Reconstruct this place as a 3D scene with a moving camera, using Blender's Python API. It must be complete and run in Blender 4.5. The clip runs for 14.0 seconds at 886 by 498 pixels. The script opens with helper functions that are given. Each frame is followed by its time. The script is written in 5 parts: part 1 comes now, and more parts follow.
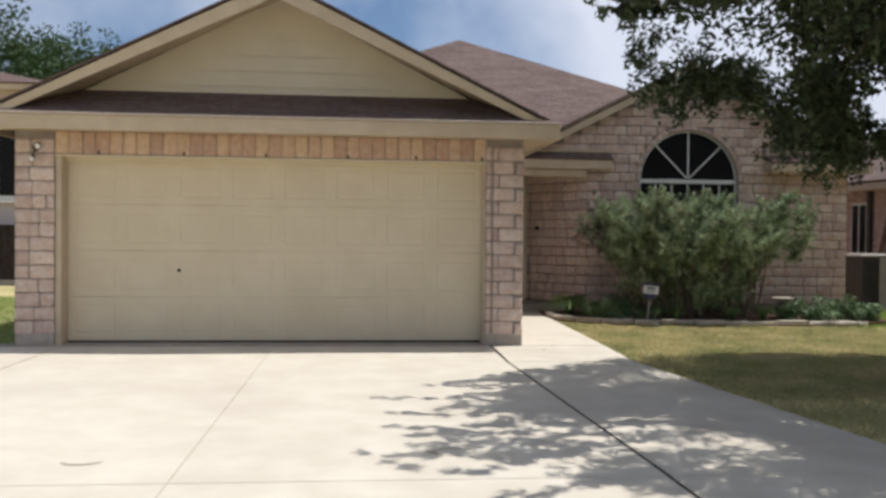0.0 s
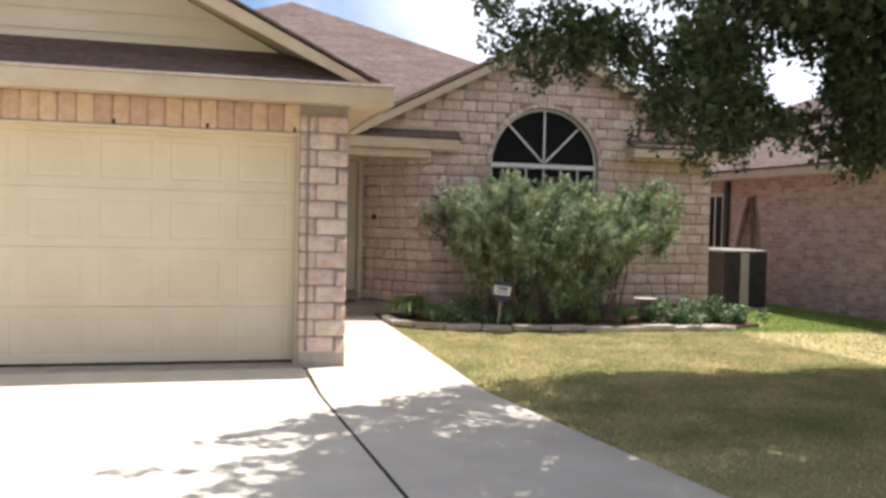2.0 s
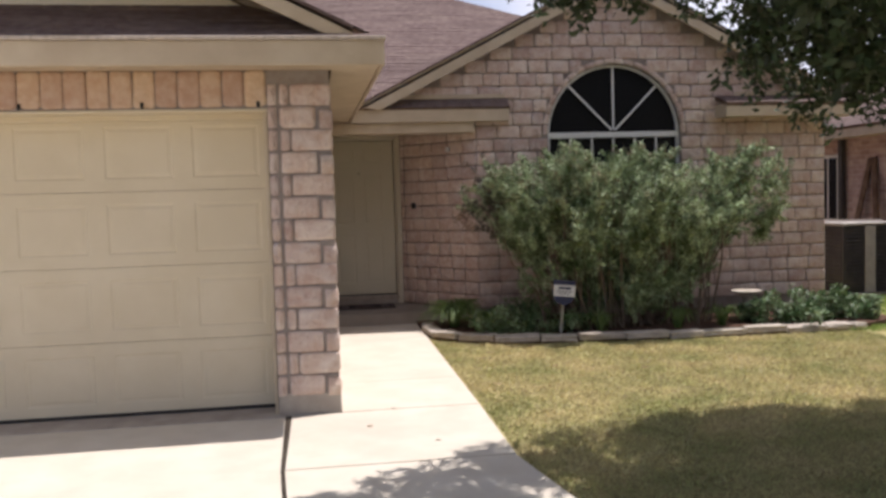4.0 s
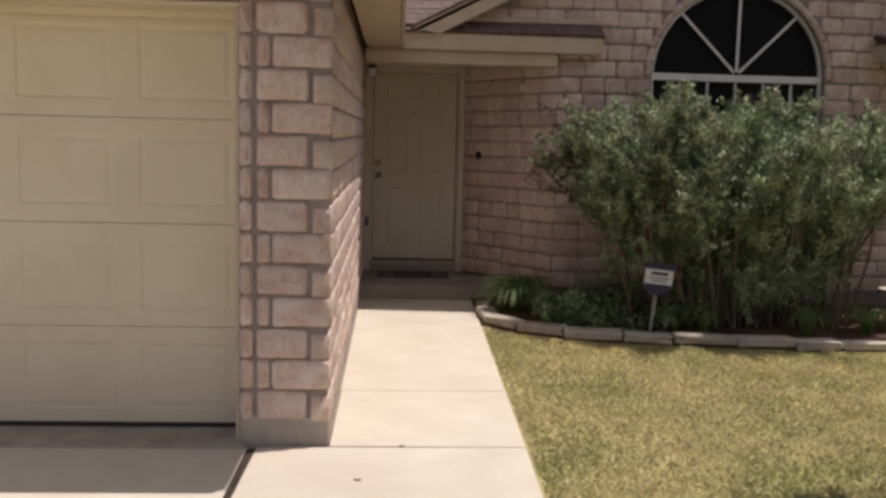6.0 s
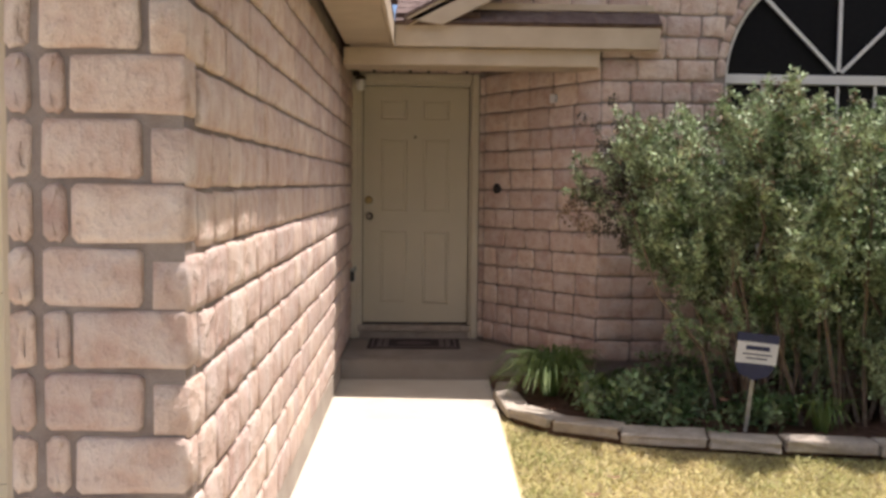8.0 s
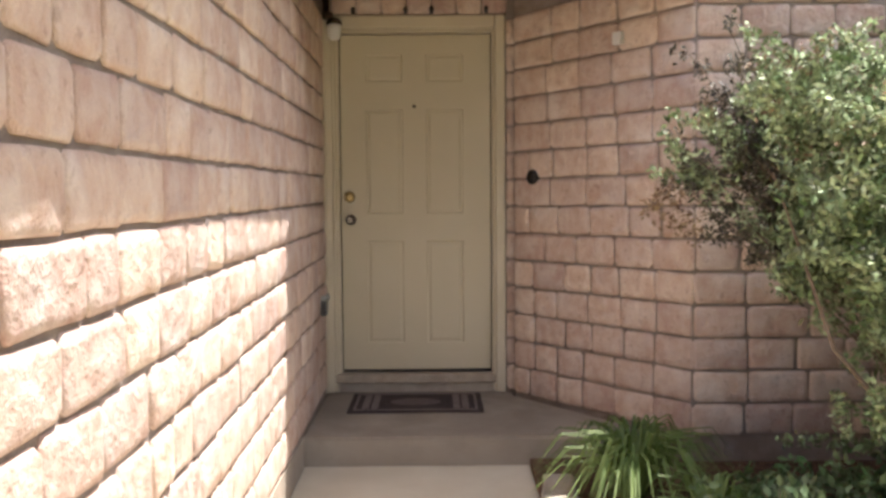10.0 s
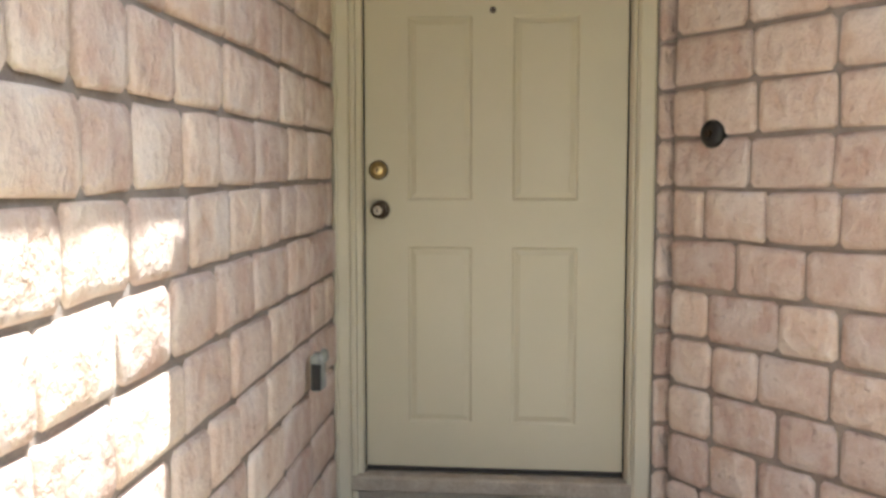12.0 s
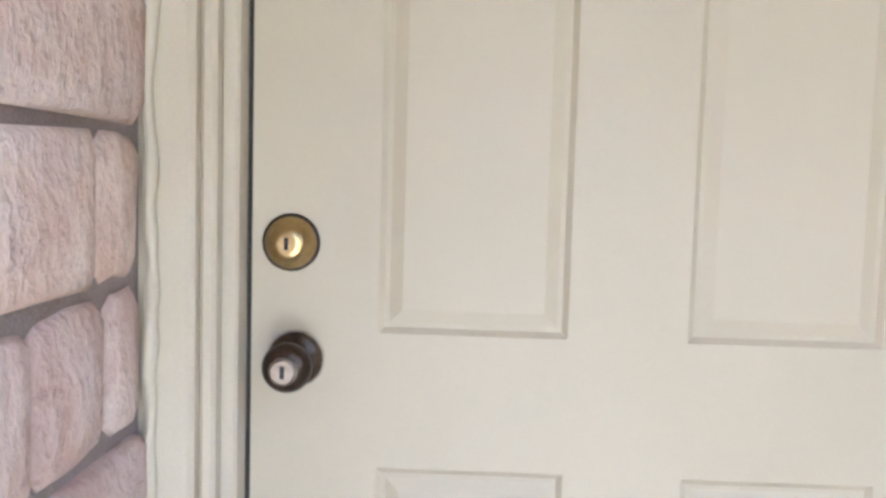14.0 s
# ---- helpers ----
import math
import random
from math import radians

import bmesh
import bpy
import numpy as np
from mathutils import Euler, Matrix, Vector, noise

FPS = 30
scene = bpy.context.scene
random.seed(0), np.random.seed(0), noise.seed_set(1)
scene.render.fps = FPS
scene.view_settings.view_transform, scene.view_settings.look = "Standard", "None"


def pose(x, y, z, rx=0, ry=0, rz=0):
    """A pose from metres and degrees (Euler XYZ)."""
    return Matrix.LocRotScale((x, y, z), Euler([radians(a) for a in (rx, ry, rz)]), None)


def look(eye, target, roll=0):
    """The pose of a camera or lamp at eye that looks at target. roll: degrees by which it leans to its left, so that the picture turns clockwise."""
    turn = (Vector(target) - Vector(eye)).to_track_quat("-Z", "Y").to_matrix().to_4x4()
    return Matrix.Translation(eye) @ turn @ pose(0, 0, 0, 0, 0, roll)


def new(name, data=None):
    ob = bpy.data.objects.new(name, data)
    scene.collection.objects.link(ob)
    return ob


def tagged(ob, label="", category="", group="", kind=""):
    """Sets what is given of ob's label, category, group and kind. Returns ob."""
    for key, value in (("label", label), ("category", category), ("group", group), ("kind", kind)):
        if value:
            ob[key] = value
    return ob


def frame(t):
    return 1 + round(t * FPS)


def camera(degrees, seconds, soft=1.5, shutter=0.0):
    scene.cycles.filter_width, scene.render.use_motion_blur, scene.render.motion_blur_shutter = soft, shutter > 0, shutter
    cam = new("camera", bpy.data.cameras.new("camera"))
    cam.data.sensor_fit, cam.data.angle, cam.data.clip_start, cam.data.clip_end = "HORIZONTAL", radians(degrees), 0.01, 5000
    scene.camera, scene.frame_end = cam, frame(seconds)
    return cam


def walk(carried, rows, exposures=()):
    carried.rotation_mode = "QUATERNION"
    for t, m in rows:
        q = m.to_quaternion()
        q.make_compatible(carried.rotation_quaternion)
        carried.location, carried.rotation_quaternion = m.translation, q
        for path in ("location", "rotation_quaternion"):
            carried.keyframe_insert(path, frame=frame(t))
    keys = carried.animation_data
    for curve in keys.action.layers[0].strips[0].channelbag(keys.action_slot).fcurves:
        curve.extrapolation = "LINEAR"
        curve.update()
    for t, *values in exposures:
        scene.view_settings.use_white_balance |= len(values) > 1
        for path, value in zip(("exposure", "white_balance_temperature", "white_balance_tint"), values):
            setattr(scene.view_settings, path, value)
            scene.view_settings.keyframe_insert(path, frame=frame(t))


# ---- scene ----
cam = camera(53.4, 14.0, soft=3.1)

PATH = [
    (0, (-1.866, -10.162, 1.306), (-1.685, -8.171, 1.27), 0.6),
    (0.5, (-1.738, -9.777, 1.304), (-1.41, -7.805, 1.232), 1.7),
    (1, (-1.613, -9.189, 1.316), (-1.122, -7.252, 1.225), 1.0),
    (1.5, (-1.432, -8.675, 1.326), (-0.917, -6.745, 1.227), 0.7),
    (2, (-1.226, -8.115, 1.373), (-0.715, -6.183, 1.309), 1.3),
    (2.5, (-0.986, -7.649, 1.398), (-0.521, -5.704, 1.369), 0.9),
    (3, (-0.687, -7.128, 1.432), (-0.293, -5.168, 1.405), -0.3),
    (5.5, (0.224, -4.804, 1.501), (0.395, -2.827, 1.247), 0.5),
    (6, (0.315, -4.258, 1.49), (0.421, -2.274, 1.26), 1.4),
    (6.5, (0.39, -3.798, 1.486), (0.478, -1.806, 1.328), 0.3),
    (7, (0.458, -3.218, 1.452), (0.539, -1.225, 1.308), 0.6),
    (9.5, (0.658, -0.57, 1.249), (0.653, 1.428, 1.168), -0.1),
    (10, (0.619, 0.049, 1.276), (0.632, 2.046, 1.169), -0.4),
    (10.5, (0.617, 0.591, 1.278), (0.553, 2.586, 1.158), -0.3),
    (11, (0.628, 1.188, 1.294), (0.517, 3.182, 1.188), -1.1),
    (11.5, (0.631, 1.713, 1.284), (0.487, 3.705, 1.163), 0.4),
    (12, (0.605, 2.306, 1.277), (0.417, 4.291, 1.119), 0.0),
    (12.5, (0.579, 2.821, 1.275), (0.412, 4.808, 1.127), 0.2),
    (13, (0.611, 3.376, 1.313), (0.343, 5.354, 1.187), 0.2),
    (13.5, (0.457, 3.875, 1.312), (0.326, 5.867, 1.2), 0.3),
    (14, (0.305, 4.303, 1.388), (0.242, 6.295, 1.225), 1.6),
]
EXPOSURE = [(0.0, -0.17, 5990, 13), (0.5, 0.05, 6190, 16), (1.0, 0.32, 6290, 16), (2.0, 0.67, 6140, 16), (2.5, 0.87, 6040, 16), (3.0, 0.57, 5990, 18), (5.5, -0.14, 6450, 21),
            (6.0, -0.27, 6500, 21), (6.5, -0.26, 6500, 21), (7.2, 0.35, 6450, 21), (9.5, 0.88, 6400, 18), (10.0, 1.43, 6350, 17), (10.5, 1.86, 6250, 14), (11.0, 2.14, 6150, 9),
            (11.5, 2.18, 6150, 5), (12.0, 2.13, 5760, 5), (12.5, 1.93, 5310, 1), (13.0, 2.58, 5110, 3), (13.5, 2.93, 4820, 10), (14.0, 3.18, 4770, 15)]
walk(cam, [(t, look(eye, target, roll)) for t, eye, target, roll in PATH], EXPOSURE)


# ---------- world, sun, exposure ----------
SUN = Vector((0.313, 0.105, 1.0)).normalized()
world = bpy.data.worlds.new("world")
scene.world = world
world.use_nodes = True
wn, wl = world.node_tree.nodes, world.node_tree.links
sky = wn.new("ShaderNodeTexSky")
sky.sky_type, sky.sun_disc = "NISHITA", False
sky.sun_elevation = math.asin(SUN.z)
sky.sun_rotation = math.atan2(SUN.x, SUN.y)
sky.dust_density, sky.air_density, sky.ozone_density = 0.3, 1.0, 2.0
# thin broken cloud, mixed into the sky all round
tc = wn.new("ShaderNodeTexCoord")
cn = wn.new("ShaderNodeTexNoise")
cn.inputs["Scale"].default_value, cn.inputs["Detail"].default_value = 2.2, 6
cr = wn.new("ShaderNodeMapRange")
cr.inputs[1].default_value, cr.inputs[2].default_value, cr.inputs[4].default_value = 0.37, 0.57, 0.95
east = wn.new("ShaderNodeSeparateXYZ")
cover = wn.new("ShaderNodeMath")
cover.operation = "MULTIPLY_ADD"
cover.inputs[1].default_value = 0.30
cm = wn.new("ShaderNodeMix")
cm.data_type = "RGBA"
cm.inputs[7].default_value = (9.6, 9.8, 10.3, 1)
wl.new(tc.outputs["Generated"], east.inputs[0])
wl.new(east.outputs[0], cover.inputs[0])
wl.new(cn.outputs[0], cover.inputs[2])
wl.new(tc.outputs["Generated"], cn.inputs["Vector"])
wl.new(cover.outputs[0], cr.inputs[0])
wl.new(cr.outputs[0], cm.inputs[0])
wl.new(sky.outputs[0], cm.inputs[6])
wl.new(cm.outputs[2], wn["Background"].inputs[0])
wn["Background"].inputs[1].default_value = 0.09

sun_data = bpy.data.lights.new("sun", "SUN")
sun_data.energy, sun_data.angle, sun_data.color = 5.0, radians(0.53), (1.0, 0.95, 0.86)
new("sun", sun_data).matrix_world = look(SUN * 30, (0, 0, 0))


# ---------- materials ----------
def material(name, base, rough=0.7, second=None, scale=8.0, grain=0.0, grain_scale=120.0, bump=0.2, metal=0.0,
             amount=0.5, island=0.0, obrand=0.0, spec=0.4, stain=None, stain_scale=1.2, stain_amount=0.4, stretch=1.0, pits=0.0, depth=0.01, fine=0.35):
    """Principled material: base and second colours mixed by noise, a second wide noise of stain, fine grain and bump."""
    m = bpy.data.materials.new(name)
    m.use_nodes = True
    n, l = m.node_tree.nodes, m.node_tree.links
    p = n["Principled BSDF"]
    p.inputs["Roughness"].default_value, p.inputs["Metallic"].default_value = rough, metal
    p.inputs["Specular IOR Level"].default_value = spec
    co = n.new("ShaderNodeTexCoord").outputs["Object"]
    geo = n.new("ShaderNodeNewGeometry").outputs["Position"]
    a = n.new("ShaderNodeTexNoise")
    a.inputs["Scale"].default_value, a.inputs["Detail"].default_value, a.inputs["Roughness"].default_value = scale, 5, 0.6
    mp = n.new("ShaderNodeMapping")
    mp.inputs["Scale"].default_value = (1, 1, stretch)
    l.new(geo, mp.inputs["Vector"])
    l.new(mp.outputs[0], a.inputs["Vector"])
    mix = n.new("ShaderNodeMix")
    mix.data_type = "RGBA"
    mix.inputs[6].default_value = (*base, 1)
    mix.inputs[7].default_value = (*(second or base), 1)
    ra = n.new("ShaderNodeMapRange")
    ra.inputs[1].default_value, ra.inputs[2].default_value, ra.inputs[4].default_value = 0.38, 0.64, min(1, 2 * amount)
    l.new(a.outputs[0], ra.inputs[0])
    l.new(ra.outputs[0], mix.inputs[0])
    col = mix.outputs[2]
    if stain:
        b = n.new("ShaderNodeTexNoise")
        b.inputs["Scale"].default_value, b.inputs["Detail"].default_value = stain_scale, 4
        l.new(geo, b.inputs["Vector"])
        rb = n.new("ShaderNodeMapRange")
        rb.inputs[1].default_value, rb.inputs[2].default_value, rb.inputs[4].default_value = 0.48, 0.7, stain_amount
        l.new(b.outputs[0], rb.inputs[0])
        mx = n.new("ShaderNodeMix")
        mx.data_type = "RGBA"
        mx.inputs[7].default_value = (*stain, 1)
        l.new(rb.outputs[0], mx.inputs[0])
        l.new(col, mx.inputs[6])
        col = mx.outputs[2]
    if pits:
        c = n.new("ShaderNodeTexNoise")
        c.inputs["Scale"].default_value, c.inputs["Detail"].default_value = 32, 4
        l.new(geo, c.inputs["Vector"])
        rc = n.new("ShaderNodeMapRange")
        rc.inputs[1].default_value, rc.inputs[2].default_value, rc.inputs[4].default_value = 0.60, 0.72, pits
        l.new(c.outputs[0], rc.inputs[0])
        mc = n.new("ShaderNodeMix")
        mc.data_type = "RGBA"
        mc.inputs[7].default_value = (0.25, 0.16, 0.125, 1)
        l.new(rc.outputs[0], mc.inputs[0])
        l.new(col, mc.inputs[6])
        col = mc.outputs[2]
    g = n.new("ShaderNodeTexNoise")
    g.inputs["Scale"].default_value, g.inputs["Detail"].default_value = grain_scale, 3
    l.new(geo, g.inputs["Vector"])
    if island or obrand or grain:
        hsv = n.new("ShaderNodeHueSaturation")
        val = None
        if island or obrand:
            r = n.new("ShaderNodeNewGeometry").outputs["Random Per Island"] if island else n.new("ShaderNodeObjectInfo").outputs["Random"]
            k = island or obrand
            rr = n.new("ShaderNodeMapRange")
            rr.inputs[3].default_value, rr.inputs[4].default_value = 1 - k, 1 + k
            l.new(r, rr.inputs[0])
            val = rr.outputs[0]
            rh = n.new("ShaderNodeMapRange")
            rh.inputs[3].default_value, rh.inputs[4].default_value = 0.5 - 0.035 * min(1, k * 2), 0.5 + 0.03 * min(1, k * 2)
            l.new(r, rh.inputs[0])
            l.new(rh.outputs[0], hsv.inputs["Hue"])
        if grain:
            rg = n.new("ShaderNodeMapRange")
            rg.inputs[1].default_value, rg.inputs[2].default_value = 0.3, 0.7
            rg.inputs[3].default_value, rg.inputs[4].default_value = 1 - grain, 1 + grain
            l.new(g.outputs[0], rg.inputs[0])
            if val is None:
                val = rg.outputs[0]
            else:
                mu = n.new("ShaderNodeMath")
                mu.operation = "MULTIPLY"
                l.new(val, mu.inputs[0])
                l.new(rg.outputs[0], mu.inputs[1])
                val = mu.outputs[0]
        l.new(col, hsv.inputs["Color"])
        l.new(val, hsv.inputs["Value"])
        col = hsv.outputs[0]
    l.new(col, p.inputs["Base Color"])
    if bump:
        add = n.new("ShaderNodeMath")
        add.operation = "MULTIPLY_ADD"
        add.inputs[1].default_value = fine
        l.new(g.outputs[0], add.inputs[0])
        l.new(a.outputs[0], add.inputs[2])
        bp = n.new("ShaderNodeBump")
        bp.inputs["Strength"].default_value, bp.inputs["Distance"].default_value = bump, depth
        l.new(add.outputs[0], bp.inputs["Height"])
        l.new(bp.outputs[0], p.inputs["Normal"])
    return m


def leafy(name, base, second, through_light=0.35, island=0.35, spec=0.3, scale=6.0):
    """Foliage: diffuse with light shining through, each leaf a little different."""
    m = material(name, base, 0.55, second, scale, bump=0, island=island, amount=0.6, spec=spec)
    n, l = m.node_tree.nodes, m.node_tree.links
    p = n["Principled BSDF"]
    tr = n.new("ShaderNodeBsdfTranslucent")
    mixer = n.new("ShaderNodeMixShader")
    mixer.inputs[0].default_value = through_light
    l.new(p.inputs["Base Color"].links[0].from_socket, tr.inputs[0])
    l.new(p.outputs[0], mixer.inputs[1])
    l.new(tr.outputs[0], mixer.inputs[2])
    l.new(mixer.outputs[0], n["Material Output"].inputs[0])
    return m


BRICK = material("tumbled_brick", (0.52, 0.374, 0.302), 0.92, (0.61, 0.495, 0.417), 15, 0.06, 150, 1.0, depth=0.024, fine=0.07, stretch=0.8, pits=0.36, obrand=0.125, amount=0.55, spec=0.2,
                 stain=(0.665, 0.585, 0.53), stain_scale=6.0, stain_amount=0.65)
BRICK_JOINED = material("tumbled_brick_joined", (0.52, 0.374, 0.302), 0.92, (0.61, 0.495, 0.417), 15, 0.06, 150, 1.0, depth=0.024, fine=0.07, stretch=0.8, pits=0.36, island=0.125, amount=0.55, spec=0.2,
                        stain=(0.665, 0.585, 0.53), stain_scale=6.0, stain_amount=0.65)
SOLDIER = material("lintel_brick", (0.49, 0.325, 0.22), 0.9, (0.56, 0.41, 0.30), 14, 0.14, 210, 0.5, obrand=0.15, spec=0.2)
MORTAR = material("grey_mortar", (0.24, 0.192, 0.166), 0.95, (0.31, 0.265, 0.237), 9, 0.15, 300, 0.5, spec=0.1)
FOUND = material("foundation_concrete", (0.34, 0.295, 0.25), 0.9, (0.43, 0.38, 0.32), 5, 0.1, 200, 0.4, spec=0.15, stain=(0.25, 0.2, 0.16), stain_scale=3)
PORCH = material("porch_concrete", (0.255, 0.22, 0.187), 0.9, (0.335, 0.295, 0.25), 4, 0.1, 200, 0.3, spec=0.15, stain=(0.19, 0.16, 0.135), stain_scale=2.0, stain_amount=0.6)
CREAM = material("cream_paint", (0.62, 0.53, 0.37), 0.55, (0.66, 0.57, 0.41), 2.5, 0.03, 260, 0.05, stain=(0.56, 0.47, 0.33), stain_scale=1.5, stain_amount=0.3)
TRIM = material("tan_trim_paint", (0.48, 0.385, 0.27), 0.6, (0.54, 0.445, 0.32), 4, 0.05, 200, 0.1, stain=(0.40, 0.31, 0.21), stain_scale=2.5)
DOORTRIM = material("door_trim_paint", (0.525, 0.468, 0.355), 0.5, (0.555, 0.498, 0.38), 3, 0.03, 260, 0.05, stain=(0.46, 0.39, 0.27), stain_scale=2.5, stain_amount=0.3)
SIDING = material("cream_siding", (0.60, 0.53, 0.405), 0.6, (0.64, 0.57, 0.445), 2, 0.04, 150, 0.08)
DOORPAINT = material("door_paint", (0.46, 0.408, 0.295), 0.42, (0.485, 0.432, 0.315), 2, 0.015, 300, 0.03, spec=0.5)
SHINGLE = material("asphalt_shingle", (0.125, 0.088, 0.078), 0.95, (0.18, 0.135, 0.118), 12, 0.25, 420, 0.5, island=0.09, spec=0.08,
                   stain=(0.09, 0.066, 0.058), stain_scale=0.8)
CONCRETE = material("concrete", (0.56, 0.503, 0.40), 0.85, (0.61, 0.558, 0.455), 3, 0.06, 240, 0.18, spec=0.25,
                    stain=(0.47, 0.405, 0.325), stain_scale=0.9, stain_amount=0.5)
JOINT = material("joint_filler", (0.035, 0.028, 0.022), 0.95, (0.07, 0.055, 0.04), 20, 0.2, 200, 0.4, spec=0.1)
GROUT = material("control_joint", (0.30, 0.255, 0.20), 0.95, (0.40, 0.35, 0.28), 4, 0.3, 60, 0.3, spec=0.1)
SOIL = material("mulch_soil", (0.075, 0.042, 0.028), 0.95, (0.14, 0.085, 0.06), 22, 0.4, 160, 1.0, spec=0.1)
TURF = material("dry_turf", (0.42, 0.345, 0.17), 0.95, (0.48, 0.41, 0.21), 2.5, 0.35, 130, 0.9, spec=0.1, stain=(0.30, 0.29, 0.11), stain_scale=0.7, stain_amount=0.7)
BLADE = leafy("grass_blade", (0.59, 0.51, 0.27), (0.36, 0.36, 0.15), 0.35, 0.35, scale=1.3)
STONE = material("edging_stone", (0.38, 0.33, 0.265), 0.9, (0.50, 0.445, 0.37), 10, 0.15, 160, 0.6, obrand=0.12, spec=0.2)
BARK = material("bark", (0.12, 0.085, 0.06), 0.95, (0.2, 0.15, 0.11), 18, 0.3, 90, 1.0, spec=0.1)
TWIG = material("twig", (0.14, 0.10, 0.075), 0.9, (0.22, 0.17, 0.13), 25, 0.2, 90, 0.5, spec=0.1)
OAK_LEAF = leafy("oak_leaf", (0.038, 0.056, 0.024), (0.088, 0.112, 0.055), 0.25, 0.5, 0.35)
BUSH_LEAF = leafy("sage_leaf", (0.105, 0.155, 0.06), (0.48, 0.55, 0.335), 0.14, 0.65)
DEAD_LEAF = leafy("dead_leaf", (0.07, 0.06, 0.045), (0.11, 0.10, 0.07), 0.1, 0.4)
DRY_TIP = leafy("dry_tip", (0.25, 0.17, 0.11), (0.30, 0.22, 0.15), 0.2, 0.3)
LILY_LEAF = leafy("strap_leaf", (0.08, 0.15, 0.03), (0.20, 0.29, 0.09), 0.3, 0.3, 0.5)
COVER_LEAF = leafy("ground_cover_leaf", (0.06, 0.12, 0.035), (0.25, 0.32, 0.17), 0.25, 0.45, 0.5)
FAR_LEAF = leafy("far_leaf", (0.03, 0.062, 0.016), (0.06, 0.10, 0.03), 0.25, 0.35)
SCREEN = material("solar_screen", (0.009, 0.009, 0.011), 0.4, (0.012, 0.012, 0.013), 30, 0.2, 900, 0.02, spec=0.1)
WHITE = material("white_vinyl", (0.72, 0.71, 0.69), 0.45, (0.66, 0.65, 0.63), 4, 0.03, 200, 0.03)
BRASS = material("aged_brass", (0.55, 0.42, 0.20), 0.28, (0.40, 0.29, 0.13), 40, 0.1, 300, 0.08, metal=1.0)
BRONZE = material("worn_bronze", (0.055, 0.043, 0.035), 0.3, (0.11, 0.085, 0.065), 40, 0.15, 300, 0.06, metal=0.9)
NICKEL = material("brushed_nickel", (0.42, 0.38, 0.32), 0.3, (0.32, 0.28, 0.23), 60, 0.1, 400, 0.05, metal=1.0)
BLACK = material("black_plastic", (0.012, 0.011, 0.011), 0.4, (0.02, 0.018, 0.018), 30, 0.1, 300, 0.05)
# black rubber of sweep and strip; also the dark colour for shade in door gaps
RUBBER_AND_GAP_SHADE = material("door_sweep", (0.018, 0.015, 0.013), 0.7, (0.03, 0.026, 0.022), 30, bump=0.1)
SILL = material("worn_sill", (0.30, 0.25, 0.20), 0.7, (0.40, 0.34, 0.27), 12, 0.15, 160, 0.2)
MAT_DARK = material("mat_dark", (0.055, 0.045, 0.045), 0.98, (0.085, 0.07, 0.07), 60, 0.3, 400, 0.8, spec=0.05)
MAT_PALE = material("mat_pale", (0.17, 0.14, 0.133), 0.98, (0.23, 0.19, 0.18), 60, 0.25, 400, 0.8, spec=0.05)
ACBODY = material("ac_louvre", (0.045, 0.04, 0.042), 0.5, (0.07, 0.062, 0.06), 8, 0.1, 200, 0.1, spec=0.4)
ACTRIM = material("ac_trim", (0.42, 0.38, 0.34), 0.5, (0.34, 0.31, 0.28), 8, 0.08, 200, 0.08)
NAVY = material("navy_print", (0.02, 0.025, 0.075), 0.45, (0.03, 0.035, 0.09), 10, bump=0.03)
SIGNWHITE = material("sign_white", (0.70, 0.70, 0.72), 0.45, (0.64, 0.64, 0.66), 10, bump=0.03)
STEEL = material("dull_steel", (0.35, 0.34, 0.33), 0.45, (0.28, 0.27, 0.26), 20, bump=0.1, metal=0.8)
OUTLET = material("outlet_grey", (0.20, 0.205, 0.19), 0.5, (0.27, 0.275, 0.26), 20, 0.08, 200, 0.08)
WOOD = material("weathered_board", (0.13, 0.08, 0.055), 0.9, (0.21, 0.14, 0.10), 6, 0.2, 90, 0.5, spec=0.1)
DARKWOOD = material("dark_board", (0.03, 0.022, 0.02), 0.9, (0.055, 0.042, 0.038), 6, 0.2, 90, 0.5, spec=0.1)
PALE_WALL = material("pale_wall", (0.52, 0.45, 0.44), 0.85, (0.58, 0.51, 0.50), 4, 0.06, 160, 0.2, stain=(0.44, 0.38, 0.37), stain_scale=1.5)
DRYLEAF = material("dry_leaf_brown", (0.17, 0.10, 0.05), 0.9, (0.26, 0.17, 0.09), 30, bump=0.2)


